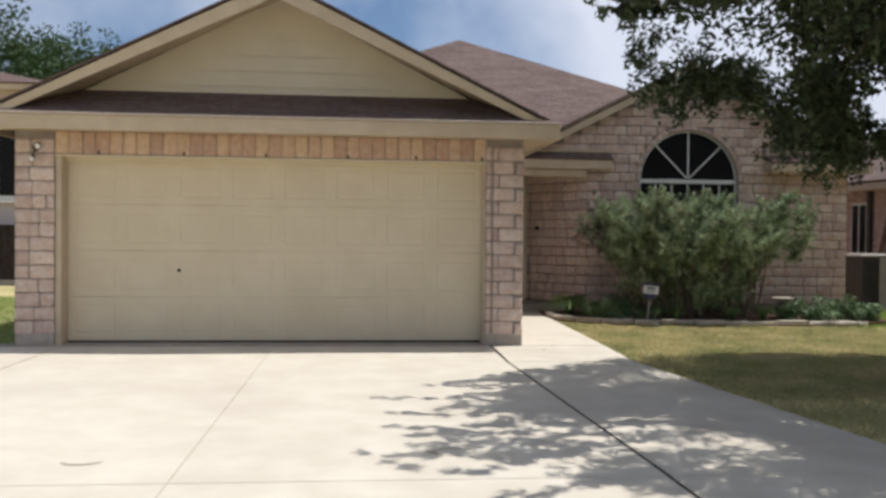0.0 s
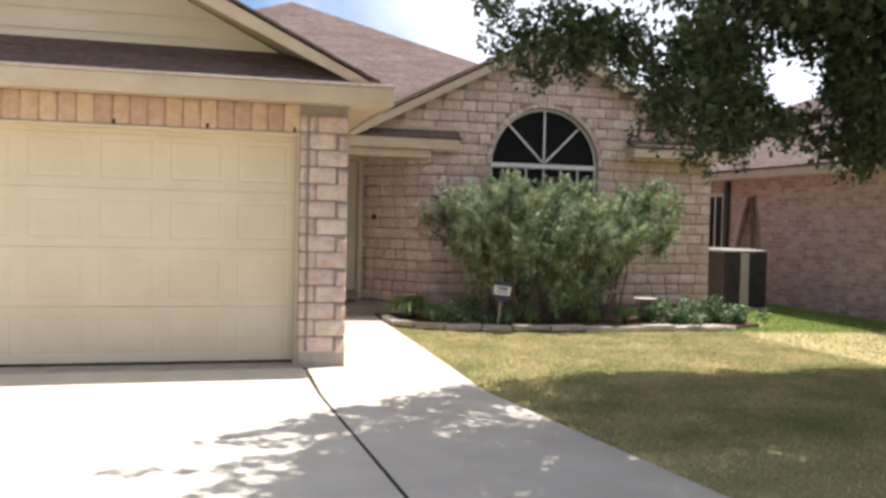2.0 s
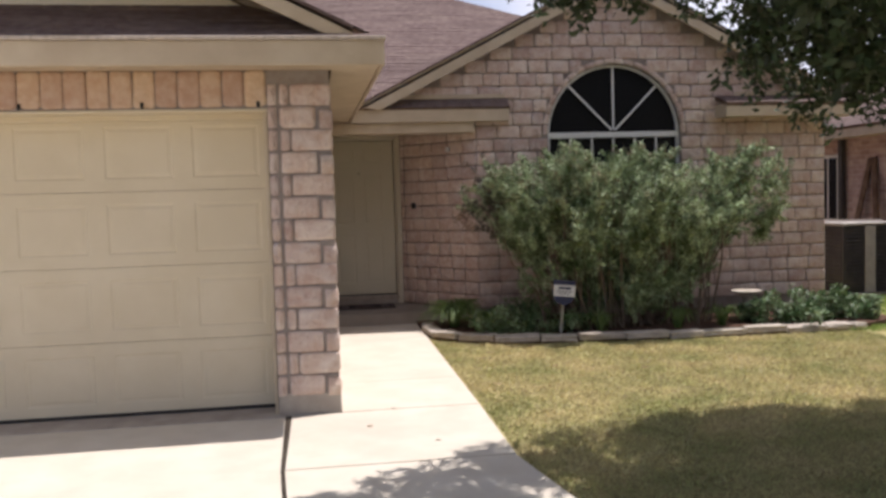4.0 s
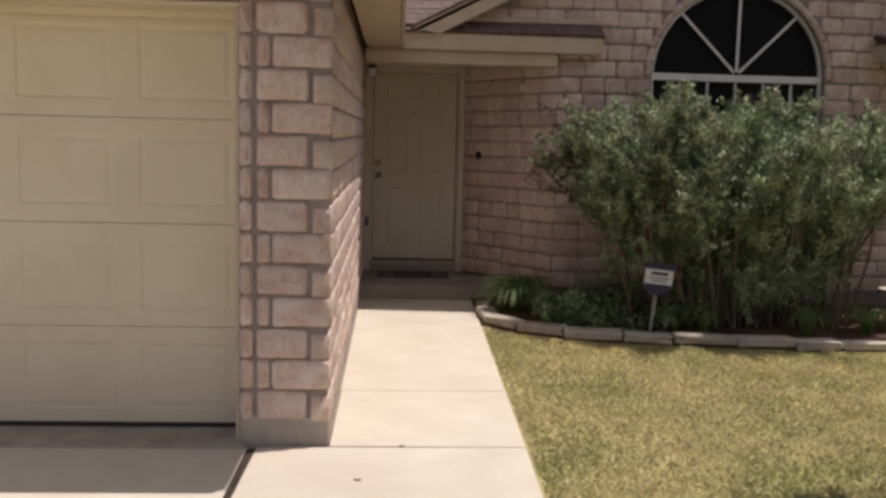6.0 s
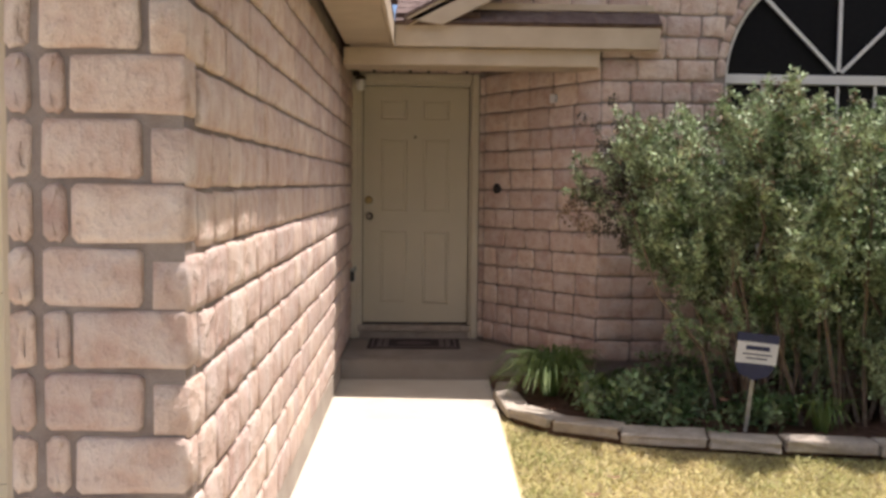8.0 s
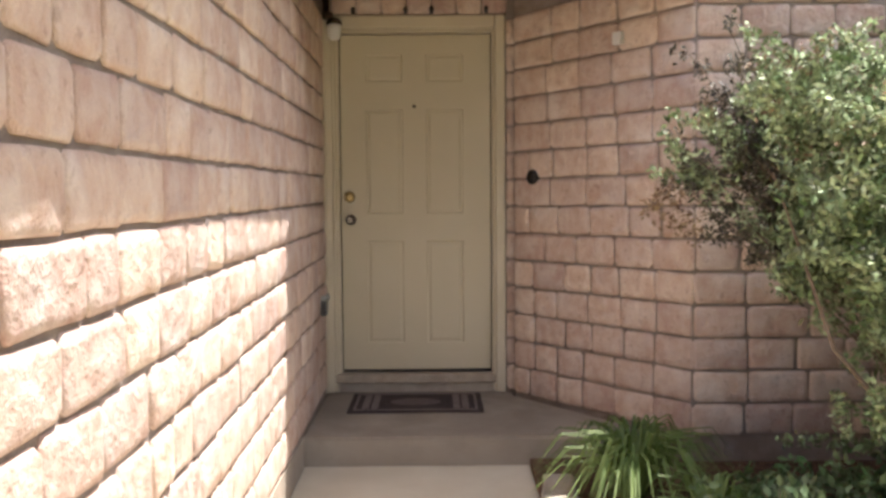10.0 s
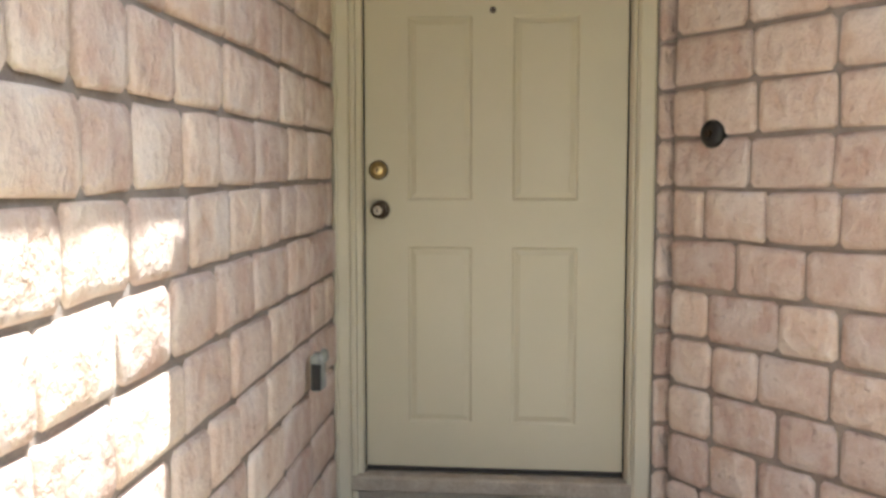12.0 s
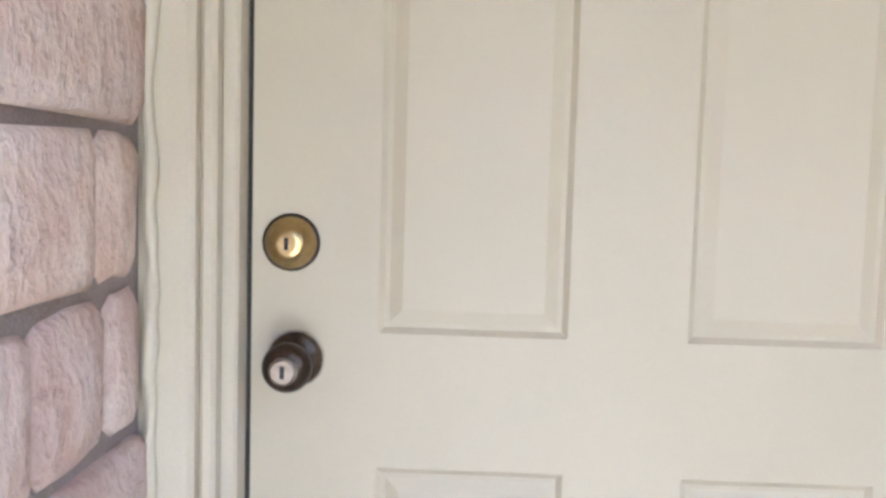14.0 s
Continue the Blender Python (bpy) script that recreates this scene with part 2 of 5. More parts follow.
def brick_wall_material(name, c1, c2, mortar, w, h):
    """A far brick wall: bricks told apart by colour and a shallow joint."""
    m = material(name, c1, 0.9, c2, 9, 0.15, 150, 0.3)
    n, l = m.node_tree.nodes, m.node_tree.links
    b = n.new("ShaderNodeTexBrick")
    b.inputs["Color1"].default_value, b.inputs["Color2"].default_value = (*c1, 1), (*c2, 1)
    b.inputs["Mortar"].default_value = (*mortar, 1)
    b.inputs["Scale"].default_value = 1.0
    b.inputs["Mortar Size"].default_value, b.inputs["Brick Width"].default_value, b.inputs["Row Height"].default_value = 0.008, w, h
    sep, com = n.new("ShaderNodeSeparateXYZ"), n.new("ShaderNodeCombineXYZ")
    su = n.new("ShaderNodeMath")
    l.new(n.new("ShaderNodeNewGeometry").outputs["Position"], sep.inputs[0])
    l.new(sep.outputs[0], su.inputs[0])
    l.new(sep.outputs[1], su.inputs[1])
    l.new(su.outputs[0], com.inputs[0])
    l.new(sep.outputs[2], com.inputs[1])
    l.new(com.outputs[0], b.inputs["Vector"])
    p = n["Principled BSDF"]
    mx = n.new("ShaderNodeMix")
    mx.data_type, mx.inputs[0].default_value = "RGBA", 0.65
    l.new(p.inputs["Base Color"].links[0].from_socket, mx.inputs[6])
    l.new(b.outputs[0], mx.inputs[7])
    l.new(mx.outputs[2], p.inputs["Base Color"])
    return m


NEIGHBOUR_BRICK = brick_wall_material("neighbour_brick", (0.56, 0.42, 0.375), (0.30, 0.185, 0.165), (0.50, 0.42, 0.385), 0.22, 0.077)


# ---------- helpers ----------
rnd = random.Random(7)
npr = np.random.default_rng(11)


def thing(name, loc, label="", category="", group="", kind=""):
    ob = new(name)
    ob.location = loc
    ob.empty_display_size = 0.1
    return tagged(ob, label, category, group, kind)


def as_mesh(src, name):
    if isinstance(src, bpy.types.Mesh):
        return src
    me = bpy.data.meshes.new(name)
    src.to_mesh(me)
    src.free()
    return me


def part(name, src, mat, parent=None, label="", kind="", smooth=False):
    """Links a bmesh or mesh, laid out in world metres, as one object under a parent."""
    me = as_mesh(src, name)
    if not me.materials:
        me.materials.append(mat)
    if smooth:
        for poly in me.polygons:
            poly.use_smooth = True
    ob = new(name, me)
    if parent is not None:
        ob.parent = parent
        top = parent.matrix_basis if parent.parent is None else parent.parent.matrix_basis @ parent.matrix_parent_inverse @ parent.matrix_basis
        ob.matrix_parent_inverse = top.inverted()
    if label or kind:
        tagged(ob, label, kind=kind)
    return ob


def bx(x0, x1, y0, y1, z0, z1, bev=0.004, into=None):
    bm = bmesh.new()
    bmesh.ops.create_cube(bm, size=1, matrix=Matrix.LocRotScale(((x0 + x1) / 2, (y0 + y1) / 2, (z0 + z1) / 2), None, (x1 - x0, y1 - y0, z1 - z0)))
    if bev:
        bmesh.ops.bevel(bm, geom=bm.edges[:], offset=min(bev, 0.3 * min(x1 - x0, y1 - y0, z1 - z0)), segments=1, affect="EDGES")
    if into is not None:
        me = bpy.data.meshes.new("t")
        bm.to_mesh(me)
        into.from_mesh(me)
        bpy.data.meshes.remove(me)
        bm.free()
        return into
    return bm


def prism(poly, z0, z1, bev=0.0):
    """A flat-topped block over a plan outline, given anticlockwise."""
    bm = bmesh.new()
    f = bm.faces.new([bm.verts.new((x, y, z0)) for x, y in poly])
    r = bmesh.ops.extrude_face_region(bm, geom=[f])
    bmesh.ops.translate(bm, vec=(0, 0, z1 - z0), verts=[v for v in r["geom"] if isinstance(v, bmesh.types.BMVert)])
    bmesh.ops.recalc_face_normals(bm, faces=bm.faces[:])
    if bev:
        tops = [e for e in bm.edges if all(abs(v.co.z - z1) < 1e-6 for v in e.verts)]
        bmesh.ops.bevel(bm, geom=tops, offset=bev, segments=2, affect="EDGES")
    return bm


def extruded(outline, vec):
    """A board: a planar outline in space, pushed along vec."""
    bm = bmesh.new()
    f = bm.faces.new([bm.verts.new(p) for p in outline])
    r = bmesh.ops.extrude_face_region(bm, geom=[f])
    bmesh.ops.translate(bm, vec=vec, verts=[v for v in r["geom"] if isinstance(v, bmesh.types.BMVert)])
    bmesh.ops.recalc_face_normals(bm, faces=bm.faces[:])
    return bm


def lathe(profile, segs, m):
    """Turned shape: (radius, height) pairs about local z, placed by m."""
    bm = bmesh.new()
    rings = [[bm.verts.new(m @ Vector((r * math.cos(2 * math.pi * i / segs), r * math.sin(2 * math.pi * i / segs), h))) for i in range(segs)] for r, h in profile]
    for a, b in zip(rings, rings[1:]):
        for i in range(segs):
            bm.faces.new((a[i], a[(i + 1) % segs], b[(i + 1) % segs], b[i]))
    bm.faces.new(rings[0][::-1])
    bm.faces.new(rings[-1])
    bmesh.ops.recalc_face_normals(bm, faces=bm.faces[:])
    return bm


def tube(points, radii, segs=6, bm=None):
    """A tapering limb through points."""
    bm = bm or bmesh.new()
    prev = None
    for i, p in enumerate(points):
        d = (Vector(points[min(i + 1, len(points) - 1)]) - Vector(points[max(i - 1, 0)])).normalized()
        s = d.orthogonal().normalized()
        t = d.cross(s)
        ring = [bm.verts.new(Vector(p) + radii[i] * (math.cos(2 * math.pi * k / segs) * s + math.sin(2 * math.pi * k / segs) * t)) for k in range(segs)]
        if prev:
            j = min(range(segs), key=lambda q: (ring[q].co - prev[0].co - (Vector(p) - Vector(points[i - 1]))).length)
            ring = ring[j:] + ring[:j]
            for k in range(segs):
                bm.faces.new((prev[k], prev[(k + 1) % segs], ring[(k + 1) % segs], ring[k]))
        prev = ring
    return bm


def leaf_mesh(name, centres, along, normal, length, width):
    """Many small leaves in one mesh: each a folded diamond of two triangles."""
    n = len(centres)
    side = np.cross(along, normal)
    side /= np.linalg.norm(side, axis=1)[:, None] + 1e-9
    L, Wd = length[:, None], width[:, None]
    v = np.stack([centres - along * L / 2, centres + side * Wd / 2 + normal * Wd * 0.15, centres + along * L / 2, centres - side * Wd / 2 + normal * Wd * 0.15], 1).reshape(-1, 3)
    q = np.arange(n)[:, None] * 4
    tri = np.concatenate([q + np.array([[0, 1, 2]]), q + np.array([[0, 2, 3]])], 1).reshape(-1)
    me = bpy.data.meshes.new(name)
    me.vertices.add(4 * n)
    me.vertices.foreach_set("co", v.astype(np.float32).ravel())
    me.loops.add(6 * n)
    me.loops.foreach_set("vertex_index", tri.astype(np.int32))
    me.polygons.add(2 * n)
    me.polygons.foreach_set("loop_start", np.arange(0, 6 * n, 3, dtype=np.int32))
    me.update(calc_edges=True)
    return me


def unit(v):
    return v / (np.linalg.norm(v, axis=-1, keepdims=True) + 1e-9)


def clump_leaves(name, centres, radius, per, length, width, up=0.5, outward=None):
    """Leaves scattered round each of the clump centres."""
    c = np.repeat(np.asarray(centres), per, 0)
    off = npr.normal(size=c.shape)
    off = unit(off) * (npr.random((len(c), 1)) ** 0.45) * np.repeat(np.broadcast_to(np.asarray(radius, float), (len(centres),)), per)[:, None]
    along = unit(off + npr.normal(size=c.shape) * 0.12 + (0 if outward is None else np.repeat(outward, per, 0)))
    nor = unit(npr.normal(size=c.shape) + np.array([0, 0, up]))
    nor = unit(nor - along * (nor * along).sum(1)[:, None])
    s = 0.7 + 0.6 * npr.random(len(c))
    return leaf_mesh(name, c + off, along, nor, length * s, width * s)


# ---------- brickwork ----------
COURSE, GAP, HEAD = 0.156, 0.0145, 0.0115
BRICK_H = COURSE - GAP
brick_pool = {}


def brick_mesh(length, height, depth=0.09):
    """A tumbled brick lying in its own u, v, n axes: worn corners, slightly domed face."""
    key = (round(length / 0.02), round(height, 3), rnd.randrange(4))
    if key in brick_pool:
        return brick_pool[key]
    r = random.Random(hash(key))
    L, H = key[0] * 0.02 / 2, height / 2
    c = min(0.009 + 0.010 * r.random(), L * 0.5, H * 0.5)
    ring = [(-L, -H + c), (-L + c, -H), (0, -H), (L - c, -H), (L, -H + c), (L, H - c), (L - c, H), (0, H), (-L + c, H), (-L, H - c)]
    jig = [(r.uniform(-0.0035, 0.0035), r.uniform(-0.0035, 0.0035)) for _ in ring]
    tip = [(r.uniform(-0.006, 0.006), r.uniform(-0.006, 0.006)) for _ in ring]
    bm = bmesh.new()
    rings = []
    for inset, depth_, wob in ((0.0, -depth, 0.0), (0.0, -0.008, 0.0015), (0.006, -0.0015, 0.001), (0.022, 0.0, 0.0015)):
        ku, kv = max(0.3, 1 - inset / L), max(0.3, 1 - inset / H)
        far = inset > 0.01
        rings.append([bm.verts.new(((u + a) * ku + (e if far else 0), (v + b) * kv + (f if far else 0), depth_ + r.uniform(-wob, wob))) for (u, v), (a, b), (e, f) in zip(ring, jig, tip)])
    for a, b in zip(rings, rings[1:]):
        for i in range(len(ring)):
            j = (i + 1) % len(ring)
            bm.faces.new((a[i], a[j], b[j], b[i]))
    hump = bm.verts.new((r.uniform(-0.35, 0.35) * L, r.uniform(-0.3, 0.3) * H, r.uniform(0.002, 0.010)))
    for i in range(len(ring)):
        bm.faces.new((rings[-1][i], rings[-1][(i + 1) % len(ring)], hump))
    me = bpy.data.meshes.new("brick")
    bm.to_mesh(me)
    bm.free()
    me.materials.append(BRICK)
    for poly in me.polygons:
        poly.use_smooth = True
    brick_pool[key] = me
    return me


def lay(spans, lo, hi, rows, z0=0.0, course=COURSE):
    """Bricks of random length course by course: (u centre, v centre, length)."""
    out = []
    for k in rows:
        v = z0 + k * course + course / 2
        for u0, u1 in spans(k, v):
            u = u0
            while u1 - u > 0.035:
                n = rnd.uniform(lo, hi)
                if u1 - u - n < lo * 0.55:
                    n = u1 - u
                    if n > hi * 1.25:
                        n *= 0.5
                out.append((u + n / 2, v, n - HEAD))
                u += n
    return out


def place_bricks(wall, bricks, origin, along, out, height=BRICK_H, limit=300, mat=None, name="brick", key=None):
    """Sets bricks on a wall's plane: the nearest ones singly, those past the limit joined."""
    u, n = Vector(along).normalized(), Vector(out).normalized()
    basis = Matrix((u, Vector((0, 0, 1)), n)).transposed().to_4x4()
    if key:
        bricks = sorted(bricks, key=key)
    joined_v, joined_f = [], []
    for i, (a, v, length) in enumerate(bricks):
        me = brick_mesh(max(0.04, length), height)
        tilt = Matrix.Rotation(rnd.uniform(-0.012, 0.012), 4, "Z") @ Matrix.Rotation(rnd.uniform(-0.012, 0.012), 4, "Y")
        m = Matrix.Translation(Vector(origin) + u * a + Vector((0, 0, v)) + n * rnd.uniform(-0.003, 0.004)) @ basis @ tilt
        if i < limit:
            ob = new(name, me)
            ob.parent = wall
            ob.matrix_basis = m
            if mat:
                ob.material_slots[0].link = "OBJECT"
                ob.material_slots[0].material = mat
        else:
            s = len(joined_v)
            joined_v += [m @ p.co for p in me.vertices]
            joined_f += [[s + q for q in p.vertices] for p in me.polygons]
    if joined_f:
        me = bpy.data.meshes.new("brickwork")
        me.from_pydata(joined_v, [], joined_f)
        me.materials.append(BRICK_JOINED)
        for poly in me.polygons:
            poly.use_smooth = True
        ob = new("brickwork", me)
        ob.parent = wall
        tagged(ob, kind="stuff")


def structure(name, src, mat, label=""):
    ob = part(name, src, mat)
    return tagged(ob, label, kind="structure")


def shingled(name, parent, A, B, C, D, exposure=0.14, tab=0.30, lift=0.007):
    """A roof slope in courses of tabs: eave A to B, top edge C over A to D over B."""
    A, B, C, D = map(Vector, (A, B, C, D))
    nor = (B - A).cross(C - A if (C - A).length > 0.01 else D - A).normalized()
    if nor.z < 0:
        nor = -nor
    run = max(((C + D) / 2 - (A + B) / 2).length, 0.05)
    n = max(1, round(run / exposure))
    vs, fs = [], []
    for i in range(n):
        s0, s1 = i / n, min(1.0, (i + 1.15) / n)
        l0, r0, l1, r1 = A.lerp(C, s0), B.lerp(D, s0), A.lerp(C, s1), B.lerp(D, s1)
        w = (r0 - l0).length
        if w < 0.05:
            continue
        cuts, x = [0.0], -rnd.random() * tab
        while x < w:
            x += tab * rnd.uniform(0.75, 1.2)
            if 0.03 < x < w - 0.03:
                cuts.append(x / w)
        cuts.append(1.0)
        for a, b in zip(cuts, cuts[1:]):
            up = lift * rnd.uniform(0.7, 1.5)
            e = 0.003 / w
            q = [l0.lerp(r0, a + e), l0.lerp(r0, b - e), l1.lerp(r1, b - e), l1.lerp(r1, a + e)]
            s = len(vs)
            vs += [q[0] + nor * up, q[1] + nor * up, q[2] + nor * 0.003, q[3] + nor * 0.003, q[0] - nor * 0.004, q[1] - nor * 0.004]
            fs += [(s, s + 1, s + 2, s + 3), (s + 4, s + 5, s + 1, s)]
    me = bpy.data.meshes.new(name)
    me.from_pydata(vs, [], fs)
    ob = part(name, me, SHINGLE, parent, kind="stuff")
    deck = bmesh.new()
    pts = [p - nor * 0.012 for p in (A, B, D, C)]
    pts = [p for i, p in enumerate(pts) if all((p - q).length > 0.01 for q in pts[:i])]
    deck.faces.new([deck.verts.new(p) for p in pts])
    r = bmesh.ops.extrude_face_region(deck, geom=deck.faces[:])
    bmesh.ops.translate(deck, vec=-nor * 0.03, verts=[v for v in r["geom"] if isinstance(v, bmesh.types.BMVert)])
    bmesh.ops.recalc_face_normals(deck, faces=deck.faces[:])
    part("roof_deck", deck, WOOD, parent)
    return ob


def panelled(xs, zs, y, panels, thick=0.04):
    """A door leaf's front in x, z with rectangular openings where panels sit; returns the leaf and the panels' outlines."""
    gx = sorted({*xs, *(v for p in panels for v in p[:2])})
    gz = sorted({*zs, *(v for p in panels for v in p[2:])})
    bm = bmesh.new()
    vert = {}
    for a in gx:
        for b in gz:
            vert[a, b] = bm.verts.new((a, y, b))
    for a0, a1 in zip(gx, gx[1:]):
        for b0, b1 in zip(gz, gz[1:]):
            if not any(p[0] <= a0 and a1 <= p[1] and p[2] <= b0 and b1 <= p[3] for p in panels):
                bm.faces.new((vert[a0, b0], vert[a1, b0], vert[a1, b1], vert[a0, b1]))
    for (a0, b0), (a1, b1) in (((gx[0], gz[0]), (gx[-1], gz[0])), ((gx[-1], gz[0]), (gx[-1], gz[-1])), ((gx[-1], gz[-1]), (gx[0], gz[-1])), ((gx[0], gz[-1]), (gx[0], gz[0]))):
        bm.faces.new([bm.verts.new(p) for p in ((a0, y, b0), (a0, y + thick, b0), (a1, y + thick, b1), (a1, y, b1))])
    bm.faces.new([bm.verts.new(p) for p in ((gx[0], y + thick, gz[0]), (gx[0], y + thick, gz[-1]), (gx[-1], y + thick, gz[-1]), (gx[-1], y + thick, gz[0]))])
    bmesh.ops.remove_doubles(bm, verts=bm.verts[:], dist=1e-5)
    return bm


def raised_panel(x0, x1, z0, z1, y, groove=0.012, rim=0.014, field=0.03):
    """A moulded panel: a groove, then a slope up to a raised field."""
    bm = bmesh.new()
    f = bm.faces.new([bm.verts.new(p) for p in ((x0, y, z0), (x1, y, z0), (x1, y, z1), (x0, y, z1))])
    bmesh.ops.inset_individual(bm, faces=[f], thickness=rim * 0.6, depth=0.003)
    bmesh.ops.inset_individual(bm, faces=[f], thickness=rim, depth=-groove)
    bmesh.ops.inset_individual(bm, faces=[f], thickness=field * 0.35, depth=0)
    bmesh.ops.inset_individual(bm, faces=[f], thickness=field, depth=groove * 0.8)
    return bm


PIN = lambda x, y, z, rx=0.0, ry=0.0, rz=0.0: pose(x, y, z, rx, ry, rz)


FY = 4.17                       # plane of the gabled front wall
# ---------- ground and paving ----------
bm = bmesh.new()
bmesh.ops.create_grid(bm, x_segments=40, y_segments=40, size=300)
for v in bm.verts:
    v.co.z = -0.035
ground = structure("ground", bm, TURF, "dry patchy lawn and open ground")

drive = structure("driveway", prism([(-6.35, -16), (2.95, -16), (1.45, -4.9), (0.95, -1.29), (0.95, 0.3), (-6.35, 0.3)], -0.2, -0.006), GROUT, "pale concrete driveway with dark expansion joint")


def edge(y):
    """East edge of the drive at y."""
    return 0.945 + (-1.29 - y) * 0.138


def slab(poly, parent, label=""):
    return part("slab", prism(poly, -0.005, 0.0, 0.003), CONCRETE, parent, label)


for x0, x1, y0, y1 in ((-6.3, -5.205, -15.9, -0.05), (-5.19, -2.864, -5.533, -0.05), (-2.86, -0.395, -5.533, -0.05), (-5.19, -2.864, -15.9, -5.537), (-2.86, -0.395, -15.9, -5.537)):
    xb0, xb1 = x1, x1
    if x1 > -1:
        xb0, xb1 = (-0.395 + 0.189, -0.394) if y1 > -1 else (-0.395 + 0.56, -0.395 + 0.185)
    bend = [(-0.394, -1.29)] if x1 > -1 and y1 > -1 else []
    slab([(x0, y0), (xb0, y0), *bend, (xb1, y1), (x0, y1)], drive)
slab([(-0.395 + 0.21, -5.53), (edge(-5.53), -5.53), (edge(-1.295), -1.295), (-0.375, -1.295)], drive)
slab([(-0.395 + 0.59, -15.9), (edge(-15.9), -15.9), (edge(-5.54), -5.54), (-0.395 + 0.21, -5.54)], drive)
slab([(-0.372, -1.283), (0.95, -1.283), (0.985, -0.006), (-0.355, -0.02)], drive)
part("expansion_joint", prism([(-0.212, -5.53), (-0.183, -5.53), (-0.372, -1.29), (-0.352, -0.03), (-0.404, -0.05), (-0.409, -1.29)], -0.0045, -0.0015), JOINT, drive, "dark fibre expansion joint")
part("expansion_joint", prism([(0.160, -15.9), (0.192, -15.9), (-0.189, -5.54), (-0.205, -5.54)], -0.0045, -0.0015), JOINT, drive, "dark fibre expansion joint")
part("garage_sill", bx(-5.3, -0.40, -0.042, 0.36, -0.1, 0.006, 0.008), FOUND, drive, "concrete lip under the garage door")

walkway = structure("walkway", prism([(-0.03, 0.0), (0.98, 0.0), (1.07, 4.3), (-0.04, 4.3)], -0.2, -0.006), GROUT, "narrow pale concrete front walk")
slab([(0.0, 0.0), (0.985, 0.0), (1.005, 1.0132), (0.0, 1.0132)], walkway)
slab([(-0.01, 1.0148), (1.005, 1.0148), (1.062, 4.3), (-0.03, 4.3)], walkway)
porch = structure("porch_slab", prism([(-0.045, 4.25), (1.72, 4.25), (1.06, 5.16), (1.06, 5.33), (-0.045, 5.33)], -0.1, 0.142, 0.012), PORCH, "raised grey concrete porch step")

bed = structure("planting_bed", prism([(1.05, 3.6), (1.13, 3.15), (1.36, 2.87), (1.68, 2.69), (2.1, 2.57), (3.3, 2.40), (4.8, 2.35), (5.6, 2.31), (6.2, 2.6), (6.3, FY), (1.82, FY), (1.72, 4.26), (1.06, 4.24)], -0.1, 0.035), SOIL, "mulched planting bed below the front window")

for sx, sy, r0, a0, a1 in ((-3.43, -5.05, 0.10, 200, 350), (-1.32, -4.95, 0.10, 0, 300)):
    bm = bmesh.new()
    seg = [radians(a0 + (a1 - a0) * q / 24) for q in range(25)]
    prev = None
    for q, a in enumerate(seg):
        w = 0.022 * math.sin(math.pi * q / 24) + 0.003
        pair = [bm.verts.new((sx + (r0 + k * w + 0.012 * math.sin(3 * a)) * 1.3 * math.cos(a), sy + (r0 + k * w) * 0.9 * math.sin(a), 0.0012)) for k in (-1, 1)]
        if prev:
            bm.faces.new((prev[0], prev[1], pair[1], pair[0]))
        prev = pair
    tagged(part("stain_ring", bm, GROUT, drive), "faint dried ring stain")

# ---------- walls ----------
# front of the garage: two piers and a soldier-course lintel
pier = structure("wall_garage_east", bx(-0.44, -0.25, 0.014, 0.30, 0, 2.42, 0), MORTAR, "tumbled pink-beige brick garage pier")
part("foundation", bx(-0.44, -0.004, 0.006, 0.16, -0.08, 0.150, 0.006), FOUND, pier)
pier_w = structure("wall_garage_west", bx(-5.72, -5.29, 0.014, 5.0, 0, 2.42, 0), MORTAR, "tumbled pink-beige brick garage pier")
part("foundation", bx(-5.715, -5.295, 0.006, 0.16, -0.08, 0.150, 0.006), FOUND, pier_w)
lintel = structure("wall_garage_lintel", bx(-5.29, -0.44, 0.014, 0.30, 2.145, 2.42, 0), MORTAR, "soldier course of upright bricks over garage door")
entry = structure("wall_entry_west", prism([(-0.25, 0.014), (-0.013, 0.014), (-0.048, 5.33), (-0.25, 5.33)], 0, 2.46), MORTAR, "long tumbled brick wall beside the front walk")
part("foundation", prism([(-0.2, 0.16), (-0.003, 0.16), (-0.03, 4.25), (-0.2, 4.25)], -0.08, 0.150), FOUND, entry)

# angled wall beside the front door
A0, A1 = Vector((1.82, FY, 0)), Vector((1.06, 5.16, 0))
ang_dir = (A1 - A0).normalized()
ang_out = Vector((-ang_dir.y, ang_dir.x, 0))
if ang_out.x > 0:
    ang_out = -ang_out
angled = structure("wall_angled", extruded([A0 - ang_out * 0.014, A1 - ang_out * 0.014, A1 - ang_out * 0.2, A0 - ang_out * 0.2], (0, 0, 2.5)), MORTAR, "angled tumbled brick wall beside front door")

# gabled front wall with an arched window opening
WX, WZ, WR = 3.565, 2.22, 0.845
GL, GR, GZ, GS = 0.42, 6.64, 2.56, 0.51       # gable eaves, eave height, slope
GPX = (GL + GR) / 2
GPZ = GZ + GS * (GR - GPX)


def gable_top(x):
    return GPZ - GS * abs(x - GPX) - 0.02


